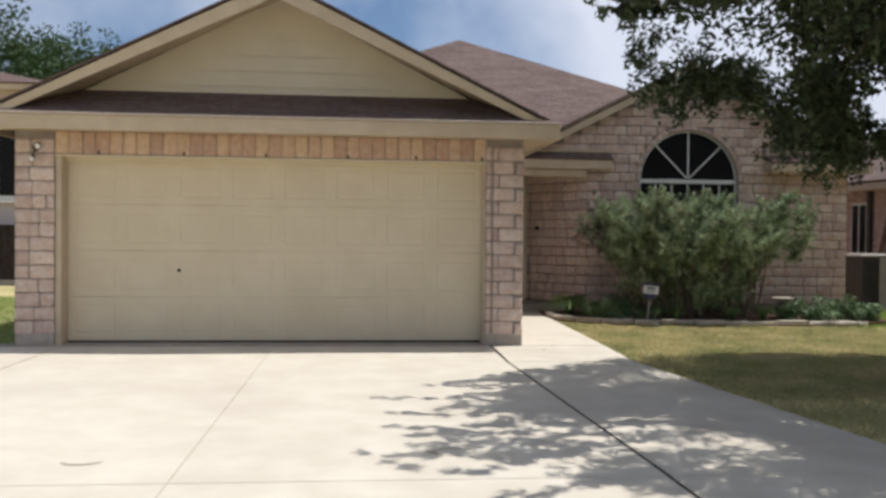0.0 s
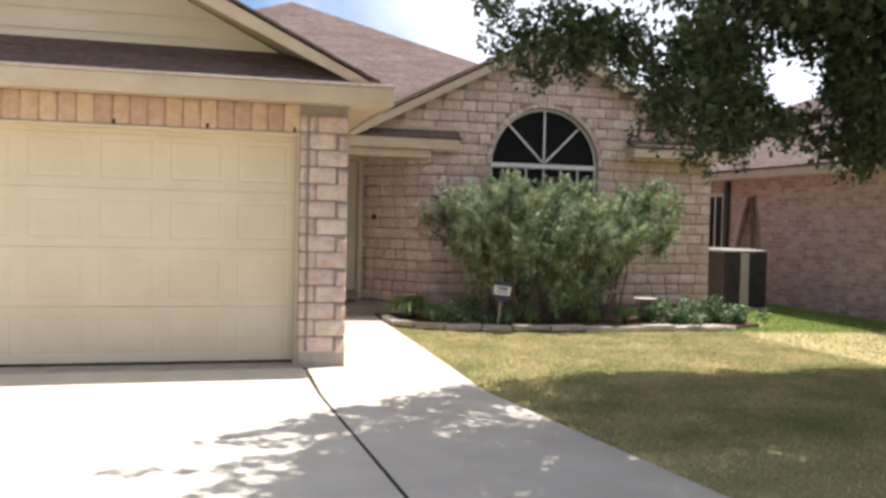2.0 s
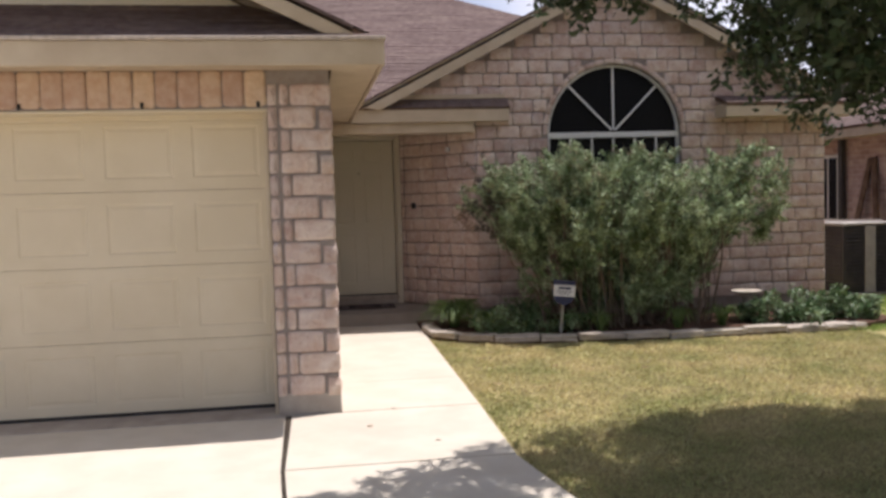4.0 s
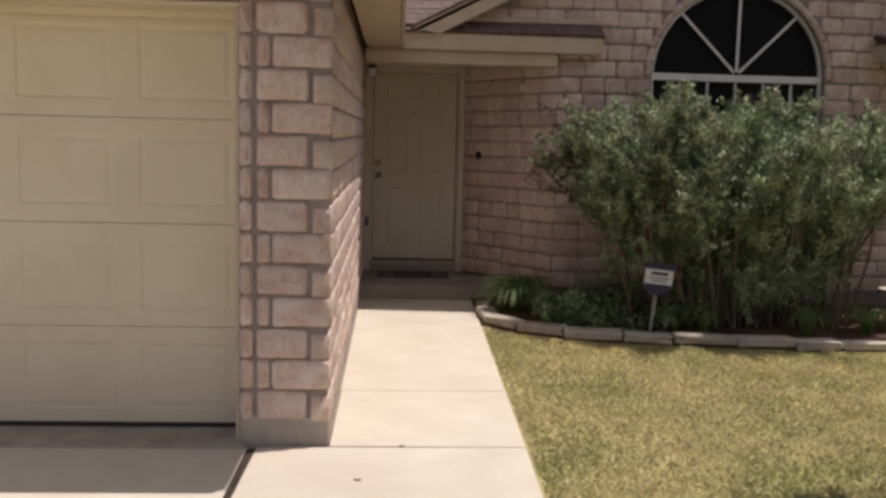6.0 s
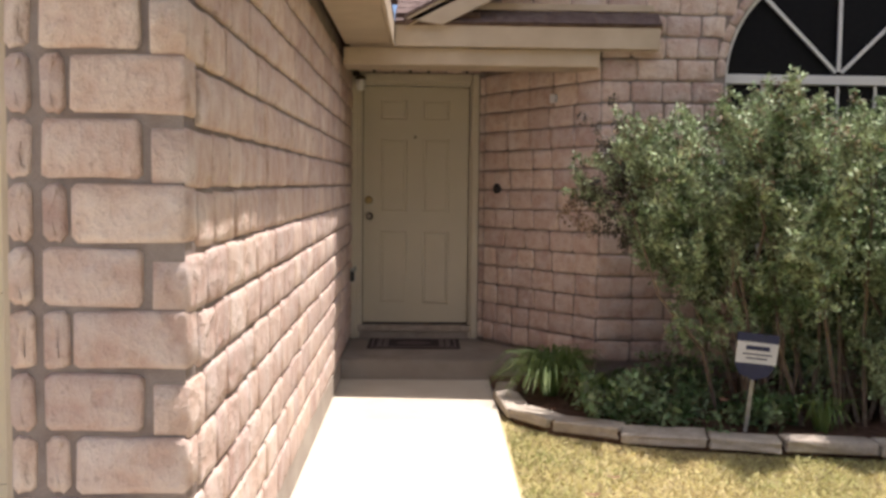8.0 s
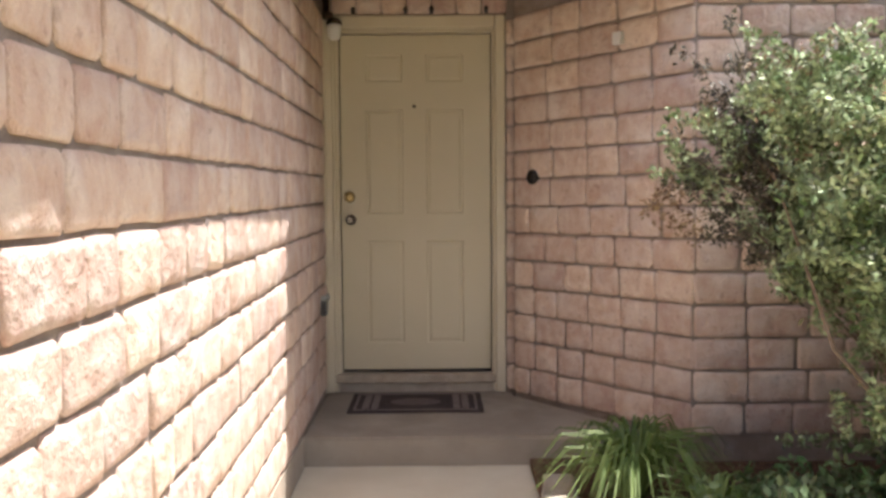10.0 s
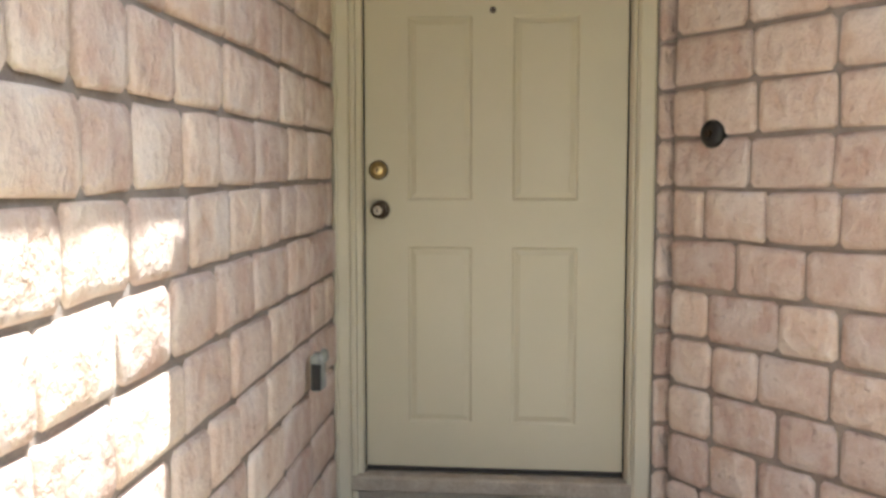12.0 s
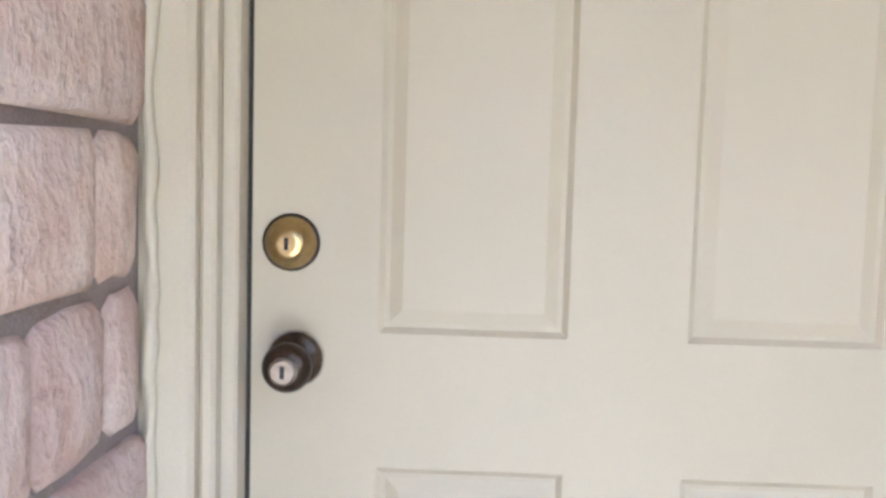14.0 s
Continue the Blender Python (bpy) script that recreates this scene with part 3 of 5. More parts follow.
bm = bmesh.new()
outer = [(1.82, 0), (6.34, 0), (6.34, gable_top(6.34)), (GPX, GPZ - 0.02), (0.42, gable_top(0.42)), (0.42, 2.44), (1.82, 2.44)]
inner = [(WX - WR, 0.85), (WX + WR, 0.85)] + [(WX + WR * math.cos(a), WZ + WR * math.sin(a)) for a in (math.pi * i / 32 for i in range(33))]
edges = []
for loop in (outer, inner):
    vs = [bm.verts.new((x, FY + 0.014, z)) for x, z in loop]
    edges += [bm.edges.new((a, b)) for a, b in zip(vs, vs[1:] + vs[:1])]
r = bmesh.ops.triangle_fill(bm, use_beauty=True, edges=edges)
r = bmesh.ops.extrude_face_region(bm, geom=bm.faces[:])
bmesh.ops.translate(bm, vec=(0, 0.2, 0), verts=[v for v in r["geom"] if isinstance(v, bmesh.types.BMVert)])
bmesh.ops.recalc_face_normals(bm, faces=bm.faces[:])
front = structure("wall_front", bm, MORTAR, "tumbled brick gabled front wall with arched window")

structure("wall_door", bx(0.0, 1.30, 5.36, 5.5, 0, 2.6, 0), MORTAR, "brick wall around the front door")
structure("wall_east", bx(6.14, 6.33, FY + 0.22, 17, 0, 2.6, 0), NEIGHBOUR_BRICK, "plain brick side wall of the house")
structure("wall_west", bx(-5.7, -5.5, 5.0, 17, 0, 2.6, 0), NEIGHBOUR_BRICK, "plain brick side wall of the house")
structure("wall_back", bx(-5.5, 6.14, 16.8, 17, 0, 2.6, 0), NEIGHBOUR_BRICK, "plain brick back wall of the house")
structure("ceiling", bx(0.0, 1.9, 4.38, 5.36, 2.47, 2.50, 0), TRIM, "painted porch ceiling boards")

# ---------- roofs, fascias and soffits ----------
EX, EXW, EZ, EY = 0.35, -6.06, 2.555, -0.32    # garage eaves east and west, eave height, front eave
RX, RKY = (EX + EXW) / 2, -0.24
RZ = EZ + 0.49 * (EX - RX)
roof_g = structure("roof_garage", bx(EXW + 0.1, EX - 0.1, 0.62, 0.64, 2.50, 2.52, 0), WOOD, "brown shingled garage gable roof with skirt")
shingled("shingles", roof_g, (EX, RKY, EZ), (EX, 9.0, EZ), (RX, RKY, RZ), (RX, 9.0, RZ))
shingled("shingles", roof_g, (EXW, 9.0, EZ), (EXW, RKY, EZ), (RX, 9.0, RZ), (RX, RKY, RZ))
SKZ = EZ + 0.505 * 0.72
shingled("shingles", roof_g, (EXW, EY, EZ), (EX, EY, EZ), (EXW + 0.5, EY + 0.72, SKZ), (EX - 0.5, EY + 0.72, SKZ))
shingled("shingles", roof_g, (EX, EY, EZ), (EX, RKY, EZ), (EX - 0.08, RKY, EZ + 0.04), (EX - 0.08, RKY, EZ + 0.04))
part("fascia", bx(EXW, EX, EY, EY + 0.025, 2.385, EZ - 0.01, 0.004), TRIM, roof_g, "tan painted fascia board")
part("drip_edge", bx(EXW - 0.01, EX + 0.01, EY - 0.018, EY + 0.05, EZ - 0.008, EZ + 0.018, 0.004), material("sun_bleached_edge", (0.55, 0.47, 0.40), 0.9, (0.42, 0.35, 0.29), 18, 0.2, 200, 0.4), roof_g, "bleached front edge of shingles")
part("fascia", bx(EX - 0.025, EX, EY + 0.03, 4.03, 2.385, EZ - 0.01, 0.004), TRIM, roof_g, "tan painted fascia board")
part("fascia", bx(EXW, EXW + 0.025, EY + 0.03, 9.0, 2.385, EZ - 0.01, 0.004), TRIM, roof_g, "tan painted fascia board")
part("soffit", bx(EXW + 0.03, EX - 0.03, EY + 0.03, 0.012, 2.400, 2.415, 0), TRIM, roof_g, "tan painted soffit")
part("soffit", bx(0.008, EX - 0.03, 0.02, 4.08, 2.400, 2.415, 0), TRIM, roof_g, "tan painted soffit")
# gable end of the garage: lapped siding and rake boards
for sx in (EX, EXW):
    o = 1 if sx > RX else -1
    lo = Vector((sx - o * 0.20, RKY, EZ + 0.49 * 0.20 - 0.035))
    pk = Vector((RX, RKY, RZ - 0.035))
    part("rake_board", extruded([lo + Vector((0, 0, 0.01)), pk + Vector((0, 0, 0.01)), pk - Vector((0, 0, 0.19)), lo + Vector((o * 0.0, 0, -0.10)), ], (0, 0.03, 0)), TRIM, roof_g, "tan painted rake board")
    part("rake_edge", extruded([lo + Vector((0, -0.02, 0.012)), pk + Vector((0, -0.02, 0.012)), pk + Vector((0, -0.02, 0.035)), lo + Vector((0, -0.02, 0.035))], (0, 0.06, 0)), SHINGLE, roof_g)
    part("rake_soffit", extruded([lo + Vector((0, 0.03, -0.03)), pk + Vector((0, 0.03, -0.03)), pk + Vector((0, 0.03, -0.045)), lo + Vector((0, 0.03, -0.045))], (0, 0.64, 0)), TRIM, roof_g)
gable = structure("wall_garage_gable", extruded([(EX - 0.75, 0.42, SKZ - 0.12), (RX, 0.42, RZ - 0.06), (EXW + 0.75, 0.42, SKZ - 0.12)], (0, 0.1, 0)), SIDING, "cream lapped siding in the garage gable")
z = SKZ - 0.1
while z < RZ - 0.2:
    half = (RZ - 0.07 - z) / 0.505
    x1 = min(half, RX * -1 + EX - 0.75)
    half_t = max(0.02, (RZ - 0.07 - (z + 0.19)) / 0.505)
    part("siding_board", extruded([(RX - x1, 0.398, z), (RX + x1, 0.398, z), (RX + min(x1, half_t), 0.416, z + 0.19), (RX - min(x1, half_t), 0.416, z + 0.19)], (0, 0.004, 0)), SIDING, gable)
    z += 0.185

# gable over the front wall
roof_f = structure("roof_front_gable", bx(GL + 0.3, GR - 0.3, FY + 0.22, FY + 0.24, 2.46, 2.50, 0), WOOD, "brown shingled gable roof over front room")
shingled("shingles", roof_f, (GR, 3.99, GZ), (GR, 10.0, GZ), (GPX, 3.99, GPZ), (GPX, 10.0, GPZ))
shingled("shingles", roof_f, (GL, 10.0, GZ), (GL, 3.99, GZ), (GPX, 10.0, GPZ), (GPX, 3.99, GPZ))
for sx in (GL, GR):
    o = 1 if sx > GPX else -1
    lo, pk = Vector((sx, 3.99, GZ)), Vector((GPX, 3.99, GPZ))
    part("rake_board", extruded([lo + Vector((0, 0, 0.008)), pk + Vector((0, 0, 0.008)), pk - Vector((0, 0, 0.17)), lo - Vector((o * 0.26, 0, 0.035))], (0, 0.03, 0)), TRIM, roof_f, "tan painted rake board")
    part("rake_edge", extruded([lo + Vector((0, -0.015, 0.01)), pk + Vector((0, -0.015, 0.01)), pk + Vector((0, -0.015, 0.032)), lo + Vector((0, -0.015, 0.032))], (0, 0.05, 0)), SHINGLE, roof_f)
    part("rake_soffit", extruded([lo + Vector((0, 0.03, -0.04)), pk + Vector((0, 0.03, -0.04)), pk + Vector((0, 0.03, -0.055)), lo + Vector((0, 0.03, -0.055))], (0, 0.14, 0)), TRIM, roof_f)
# the two boxed eave returns
for x0, x1, fy in ((EX + 0.004, 2.21, 4.03), (4.86, 6.62, 3.855)):
    part("return_fascia", bx(x0, x1, fy + 0.015, fy + 0.04, 2.385, 2.545, 0.004), TRIM, roof_f, "tan painted eave return")
    part("return_soffit", bx(x0, x1, fy + 0.043, FY + 0.01, 2.387, 2.40, 0), TRIM, roof_f)
    part("return_end", bx(x1 - 0.025 if x0 < 3 else x0, x1 if x0 < 3 else x0 + 0.025, fy + 0.043, FY + 0.01, 2.402, 2.54, 0), TRIM, roof_f)
    shingled("shingles", roof_f, (x0, fy, 2.55), (x1 + 0.01, fy, 2.55), (x0, FY - 0.004, 2.66), (x1 + 0.01, FY - 0.004, 2.66))
    part("flashing", bx(x0 + 0.25, x1 - 0.02, FY - 0.02, FY - 0.006, 2.665, 2.715, 0.003), TRIM, roof_f, "painted flashing strip")
part("porch_beam", bx(-0.005, 1.80, 4.09, 4.36, 2.262, 2.384, 0.006), TRIM, roof_f, "tan painted porch beam")

# hipped main roof
roof_m = structure("roof_main", bx(-5.3, 6.0, 5.4, 16, 2.52, 2.54, 0), WOOD, "brown shingled hipped main roof")
PK = (0.40, 11.13, 5.98)
shingled("shingles", roof_m, (-5.65, 4.45, 2.795), (6.26, 4.45, 2.795), PK, PK, exposure=0.16, tab=0.4)
shingled("shingles", roof_m, (0.36, 4.06, 2.61), (0.95, 4.06, 2.61), (0.36, 4.62, 2.88), (0.95, 4.62, 2.88), exposure=0.14)
shingled("shingles", roof_m, (6.26, 4.45, 2.795), (6.66, 18.0, 2.58), PK, (0.4, 12.5, 5.98), exposure=0.2, tab=0.6)
shingled("shingles", roof_m, (-6.06, 18.0, 2.58), (-5.65, 4.45, 2.795), (0.4, 12.5, 5.98), PK, exposure=0.2, tab=0.6)

# ---------- garage door ----------
gd = thing("garage_door", (-2.86, 0.27, 0.01), "closed cream panelled sectional garage door with scuffs", "garage door")
GDX0, GDX1, GDY = -5.235, -0.455, 0.272
zs = [0.012, 0.535, 1.068, 1.598, 2.14]
pitch = (GDX1 - GDX0) / 8
for i in range(4):
    z0, z1 = zs[i] + 0.0015, zs[i + 1] - 0.0015
    cells = [(GDX0 + pitch * k + 0.065, GDX0 + pitch * (k + 1) - 0.065, z0 + 0.085, z1 - 0.085) for k in range(8)]
    sec = part("section", panelled((GDX0, GDX1), (z0, z1), GDY, cells), CREAM, gd)
    for c in cells:
        part("panel", raised_panel(*c, GDY, 0.0045, 0.018, 0.03), CREAM, sec)
part("weather_strip", bx(GDX0, GDX1, GDY - 0.012, GDY + 0.04, 0.0065, 0.030, 0.003), RUBBER_AND_GAP_SHADE, gd, "black rubber weather strip")
for x0, x1 in ((-5.29, -5.225), (-0.465, -0.442)):
    part("jamb", bx(x0, x1, 0.03, 0.262, 0.006, 2.12, 0.004), TRIM, gd)
part("head_jamb", bx(-5.225, -0.465, 0.20, 0.262, 2.085, 2.143, 0.004), CREAM, gd)
part("head_stop", bx(-5.29, -0.442, 0.012, 0.198, 2.122, 2.141, 0.003), CREAM, gd)
part("keyhole", lathe([(0.022, 0), (0.022, 0.008), (0.012, 0.012)], 14, PIN(-3.985, GDY - 0.001, 0.845, 90)), BLACK, gd, "small dark lock cylinder")

# ---------- front door ----------
door = thing("door_1", (0.5, 5.31, 0.142), "closed cream six-panel front door with brass deadbolt", "door", kind="structure")
DX0, DX1, DZ0, DZ1, DY = 0.052, 0.938, 0.272, 2.262, 5.312
cells = [(a, b, c, d) for a, b in ((0.200, 0.420), (0.557, 0.778)) for c, d in ((0.43, 1.045), (1.205, 1.825), (1.985, 2.150))]
leaf = part("leaf", panelled((DX0, DX1), (DZ0, DZ1), DY, cells), DOORPAINT, door)
for c in cells:
    part("panel", raised_panel(*c, DY, 0.0055, 0.010, 0.022), DOORPAINT, leaf)
part("jamb", bx(-0.002, 0.046, 5.272, 5.36, 0.20, 2.292, 0.004), DOORTRIM, door)
part("jamb", bx(0.944, 0.985, 5.272, 5.36, 0.20, 2.292, 0.004), DOORTRIM, door)
part("head_jamb", bx(0.046, 0.944, 5.272, 5.36, 2.268, 2.292, 0.004), DOORTRIM, door)
# near-black sheet added so the gaps round the leaf read as shaded
part("gap_shadow", bx(0.04, 0.95, 5.352, 5.358, 0.25, 2.275, 0), RUBBER_AND_GAP_SHADE, door, "dark sheet standing in for shade behind the leaf")
part("casing", bx(-0.075, 0.012, 5.222, 5.271, 0.145, 2.36, 0.006), DOORTRIM, door, "moulded cream casing")
part("casing", bx(0.012, 0.030, 5.240, 5.271, 0.145, 2.283, 0.005), DOORTRIM, door)
part("casing", bx(0.962, 1.022, 5.222, 5.271, 0.145, 2.36, 0.008), DOORTRIM, door, "moulded cream casing")
part("casing", bx(0.948, 0.961, 5.240, 5.271, 0.145, 2.283, 0.005), DOORTRIM, door)
part("casing", bx(0.013, 0.961, 5.222, 5.271, 2.285, 2.36, 0.008), DOORTRIM, door, "moulded cream head casing")
bm = tube([(-0.034 + rnd.uniform(-0.003, 0.004), 5.217 + rnd.uniform(-0.002, 0.002), 0.15 + 0.03 * k) for k in range(75)], [rnd.uniform(0.005, 0.011) for k in range(75)], 6)
part("caulk_bead", bm, DOORTRIM, door, "rough painted caulk against the brick", smooth=True)
part("door_sweep", bx(DX0, DX1, DY - 0.008, DY + 0.03, 0.256, 0.271, 0.002), RUBBER_AND_GAP_SHADE, door, "black rubber door sweep")
part("sill", bx(-0.0, 0.985, 5.235, 5.36, 0.200, 0.254, 0.006), SILL, door, "worn painted wooden sill")
part("sill_riser", bx(-0.0, 1.03, 5.262, 5.36, 0.143, 0.199, 0.004), FOUND, door)
# dark strips fill the side gaps to draw the shade between jamb and leaf
for sx in (0.0464, 0.9384):
    part("gap_shade_strip", bx(sx, sx + 0.0052, 5.3125, 5.35, 0.272, 2.266, 0), RUBBER_AND_GAP_SHADE, door, "dark strip standing in for shade in the gap")
part("deadbolt_ring", lathe([(0.0335, 0), (0.0335, 0.003), (0.031, 0.005)], 28, PIN(0.098, DY - 0.0002, 1.308, 90)), BRONZE, door, "dark ring behind deadbolt", smooth=True)
bolt = part("deadbolt", lathe([(0.030, 0), (0.030, 0.006), (0.027, 0.012), (0.022, 0.016), (0.021, 0.024), (0.012, 0.026)], 28, PIN(0.098, DY, 1.308, 90)), BRASS, door, "aged brass deadbolt", smooth=True)
part("key_cylinder", lathe([(0.0105, 0), (0.0105, 0.004)], 18, PIN(0.098, DY - 0.0265, 1.308, 90)), BRASS, bolt)
part("keyway", bx(0.0955, 0.1005, DY - 0.0318, DY - 0.0306, 1.301, 1.315, 0.0004), BLACK, bolt)
knob = part("knob", lathe([(0.032, 0), (0.032, 0.004), (0.026, 0.009), (0.014, 0.012), (0.013, 0.030), (0.022, 0.036), (0.0275, 0.046), (0.028, 0.054), (0.024, 0.064), (0.014, 0.069)], 28, PIN(0.105, DY, 1.172, 90)), BRONZE, door, "dark worn bronze knob", smooth=True)
part("key_cylinder", lathe([(0.0155, 0), (0.0155, 0.005), (0.0125, 0.0075)], 20, PIN(0.105, DY - 0.0695, 1.172, 90)), NICKEL, knob, "shiny nickel key cylinder")
part("keyway", bx(0.1025, 0.1075, DY - 0.0782, DY - 0.0768, 1.165, 1.179, 0.0004), BLACK, knob)
part("rosette_plate", lathe([(0.034, 0), (0.033, 0.002)], 28, PIN(0.105, DY - 0.0003, 1.172, 90)), NICKEL, knob)
part("peephole", lathe([(0.011, 0), (0.010, 0.004), (0.006, 0.005)], 18, PIN(0.488, DY, 1.842, 90)), BRONZE, door, "dark brass peephole")

# ---------- arched window ----------
win = thing("window_1", (WX, FY + 0.07, 0.85), "arched sunburst window with white bars and black screens", "window", kind="structure")
GYW = FY + 0.075
bm = bmesh.new()
pts = [(WX - WR + 0.02, GYW + 0.02, WZ + 0.03)] + [(WX + (WR - 0.02) * math.cos(a), GYW + 0.02, WZ + 0.03 + (WR - 0.03) * math.sin(a)) for a in (math.pi * (1 - i / 40) for i in range(1, 40))] + [(WX + WR - 0.02, GYW + 0.02, WZ + 0.03)]
bm.faces.new([bm.verts.new(p) for p in pts])
part("arch_pane", bm, SCREEN, win, "dark screened arched pane")
for k in range(6):
    a, b = WX - WR + 0.02 + k * (2 * WR - 0.04) / 6, WX - WR + 0.02 + (k + 1) * (2 * WR - 0.04) / 6
    part("pane", bx(a + 0.008, b - 0.008, GYW + 0.015, GYW + 0.03, 0.88, WZ - 0.03, 0), SCREEN, win, "dark screened pane")
    if k:
        part("muntin", bx(a - 0.011, a + 0.011, GYW - 0.004, GYW + 0.014, 0.9, WZ - 0.045, 0.002), WHITE, win)
for zz in (1.32, 1.76):
    part("muntin", bx(WX - WR + 0.03, WX + WR - 0.03, GYW - 0.002, GYW + 0.012, zz - 0.01, zz + 0.01, 0.002), WHITE, win)
part("transom_bar", bx(WX - WR + 0.004, WX + WR - 0.004, GYW - 0.02, GYW + 0.02, WZ - 0.04, WZ + 0.028, 0.004), WHITE, win, "white transom bar")
for a in (45, 90, 135):
    d = Vector((math.cos(radians(a)), 0, math.sin(radians(a))))
    s = Vector((-d.z, 0, d.x)) * 0.012
    o = Vector((WX, GYW - 0.012, WZ + 0.03))
    part("sunburst_bar", extruded([o + d * 0.03 - s, o + d * (WR - 0.05) - s, o + d * (WR - 0.05) + s, o + d * 0.03 + s], (0, 0.022, 0)), WHITE, win)
bm = bmesh.new()
ring = []
for i in range(41):
    a = math.pi * i / 40
    ring.append([bm.verts.new((WX + rr * math.cos(a), GYW + yy, WZ + rr * math.sin(a))) for rr, yy in ((WR - 0.004, -0.015), (WR - 0.03, -0.015), (WR - 0.03, 0.03), (WR - 0.004, 0.03))])
for a, b in zip(ring, ring[1:]):
    for k in range(4):
        bm.faces.new((a[k], a[(k + 1) % 4], b[(k + 1) % 4], b[k]))
part("arch_frame", bm, WHITE, win, "thin white arched frame")
for sx in (-1, 1):
    x = WX + sx * (WR - 0.018)
    part("window_frame", bx(x - 0.016, x + 0.016, GYW - 0.016, GYW + 0.03, 0.86, WZ - 0.042, 0.003), WHITE, win)
part("window_sill", bx(WX - WR, WX + WR, FY - 0.03, GYW + 0.03, 0.82, 0.862, 0.006), BRICK, win, "brick window sill")

# ---------- small fixtures ----------
bell = thing("doorbell", (1.165, 5.02, 1.41), "round black doorbell on the angled brick wall", "doorbell")
bm_rot = ang_out.to_track_quat("Z", "Y").to_matrix().to_4x4()
bp = A0 + ang_dir * (A1 - A0).length * 0.865 + Vector((0, 0, 1.412))
part("housing", lathe([(0.042, -0.01), (0.042, 0.012), (0.036, 0.02), (0.018, 0.026)], 24, Matrix.Translation(bp) @ bm_rot), BLACK, bell, smooth=True)
part("button", lathe([(0.012, 0.0), (0.011, 0.006)], 16, Matrix.Translation(bp + ang_out * 0.026) @ bm_rot), BRONZE, bell)
cov = thing("sensor_box", (1.50, 4.6, 2.1), "small cream sensor box on the brick wall", "sensor")
cp = A0 + ang_dir * (A1 - A0).length * 0.36 + Vector((0, 0, 2.09))
part("housing", extruded([cp + ang_dir * 0.026 + Vector((0, 0, 0.03)), cp - ang_dir * 0.026 + Vector((0, 0, 0.03)), cp - ang_dir * 0.026 - Vector((0, 0, 0.03)), cp + ang_dir * 0.026 - Vector((0, 0, 0.03))], ang_out * 0.03), WHITE, cov)
tap = thing("outlet_box", (0.0, 4.79, 0.66), "small grey weatherproof outlet cover on the brick wall", "outlet")
part("housing", bx(-0.012, 0.020, 4.752, 4.806, 0.665, 0.775, 0.008), OUTLET, tap)
part("flap", bx(0.0205, 0.026, 4.757, 4.801, 0.672, 0.752, 0.003), OUTLET, tap, "hinged grey flap")
part("hinge_cap", lathe([(0.021, 0), (0.021, 0.012), (0.014, 0.018)], 16, PIN(0.018, 4.779, 0.768, 0, 90)), OUTLET, tap, "dark rounded hinge cap")
part("slot", bx(-0.006, 0.022, 4.7495, 4.7515, 0.672, 0.748, 0), BLACK, tap, "dark open side slot")
lampw = thing("wall_light", (0.02, 5.19, 2.24), "small dark porch light with frosted jar", "wall light")
part("bracket", bx(-0.03, 0.03, 5.155, 5.205, 2.325, 2.365, 0.006), BRONZE, lampw)
part("jar", lathe([(0.022, 0), (0.036, 0.012), (0.040, 0.07), (0.030, 0.098)], 20, PIN(0.035, 5.175, 2.21)), WHITE, lampw, "frosted jar", smooth=True)
part("cap", lathe([(0.046, -0.012), (0.044, 0.006), (0.028, 0.022), (0.01, 0.028)], 20, PIN(0.035, 5.175, 2.309)), BRONZE, lampw, smooth=True)

flood = thing("security_light", (-5.48, -0.03, 2.2), "small twin-headed pale security light on brick pier", "wall light")
part("backplate", lathe([(0.045, 0), (0.045, 0.012), (0.02, 0.03)], 18, PIN(-5.485, 0.003, 2.215, 90)), BRONZE, flood, smooth=True)
for hx, hz, tilt in ((-5.445, 2.225, 70), (-5.51, 2.09, 55)):
    part("arm", tube([(-5.485, -0.02, 2.21), ((hx - 5.485) / 2, -0.05, (hz + 2.21) / 2), (hx, -0.06, hz + 0.02)], [0.009, 0.009, 0.008], 6), BRONZE, flood)
    head = part("lamp_head", lathe([(0.016, -0.05), (0.022, -0.04), (0.034, 0.012), (0.036, 0.02)], 18, PIN(hx, -0.062, hz, 180 - tilt)), BRONZE, flood, smooth=True)
    part("lens", lathe([(0.034, 0.0), (0.026, 0.009), (0.012, 0.013)], 18, PIN(hx, -0.062, hz, 180 - tilt) @ Matrix.Translation((0, 0, 0.018))), WHITE, head, "pale lens", smooth=True)


def hook(x, y, z):
    bm = tube([(x, y + 0.012, z + 0.014), (x, y - 0.012, z + 0.013), (x, y - 0.022, z), (x, y - 0.016, z - 0.012), (x, y - 0.006, z - 0.008)], [0.010, 0.012, 0.013, 0.012, 0.009], 6)
    t = thing("light_hook", (x, y, z), "small black light hook under the lintel", "hook", "hooks over the doors")
    part("hook", bm, BLACK, t)


for x in (-0.50, -1.265, -2.045, -2.97, -3.88, -4.81):
    hook(x, 0.004, 2.165)
for x in (0.142, 0.445, 0.595, 0.911):
    hook(x, 5.222, 2.382)

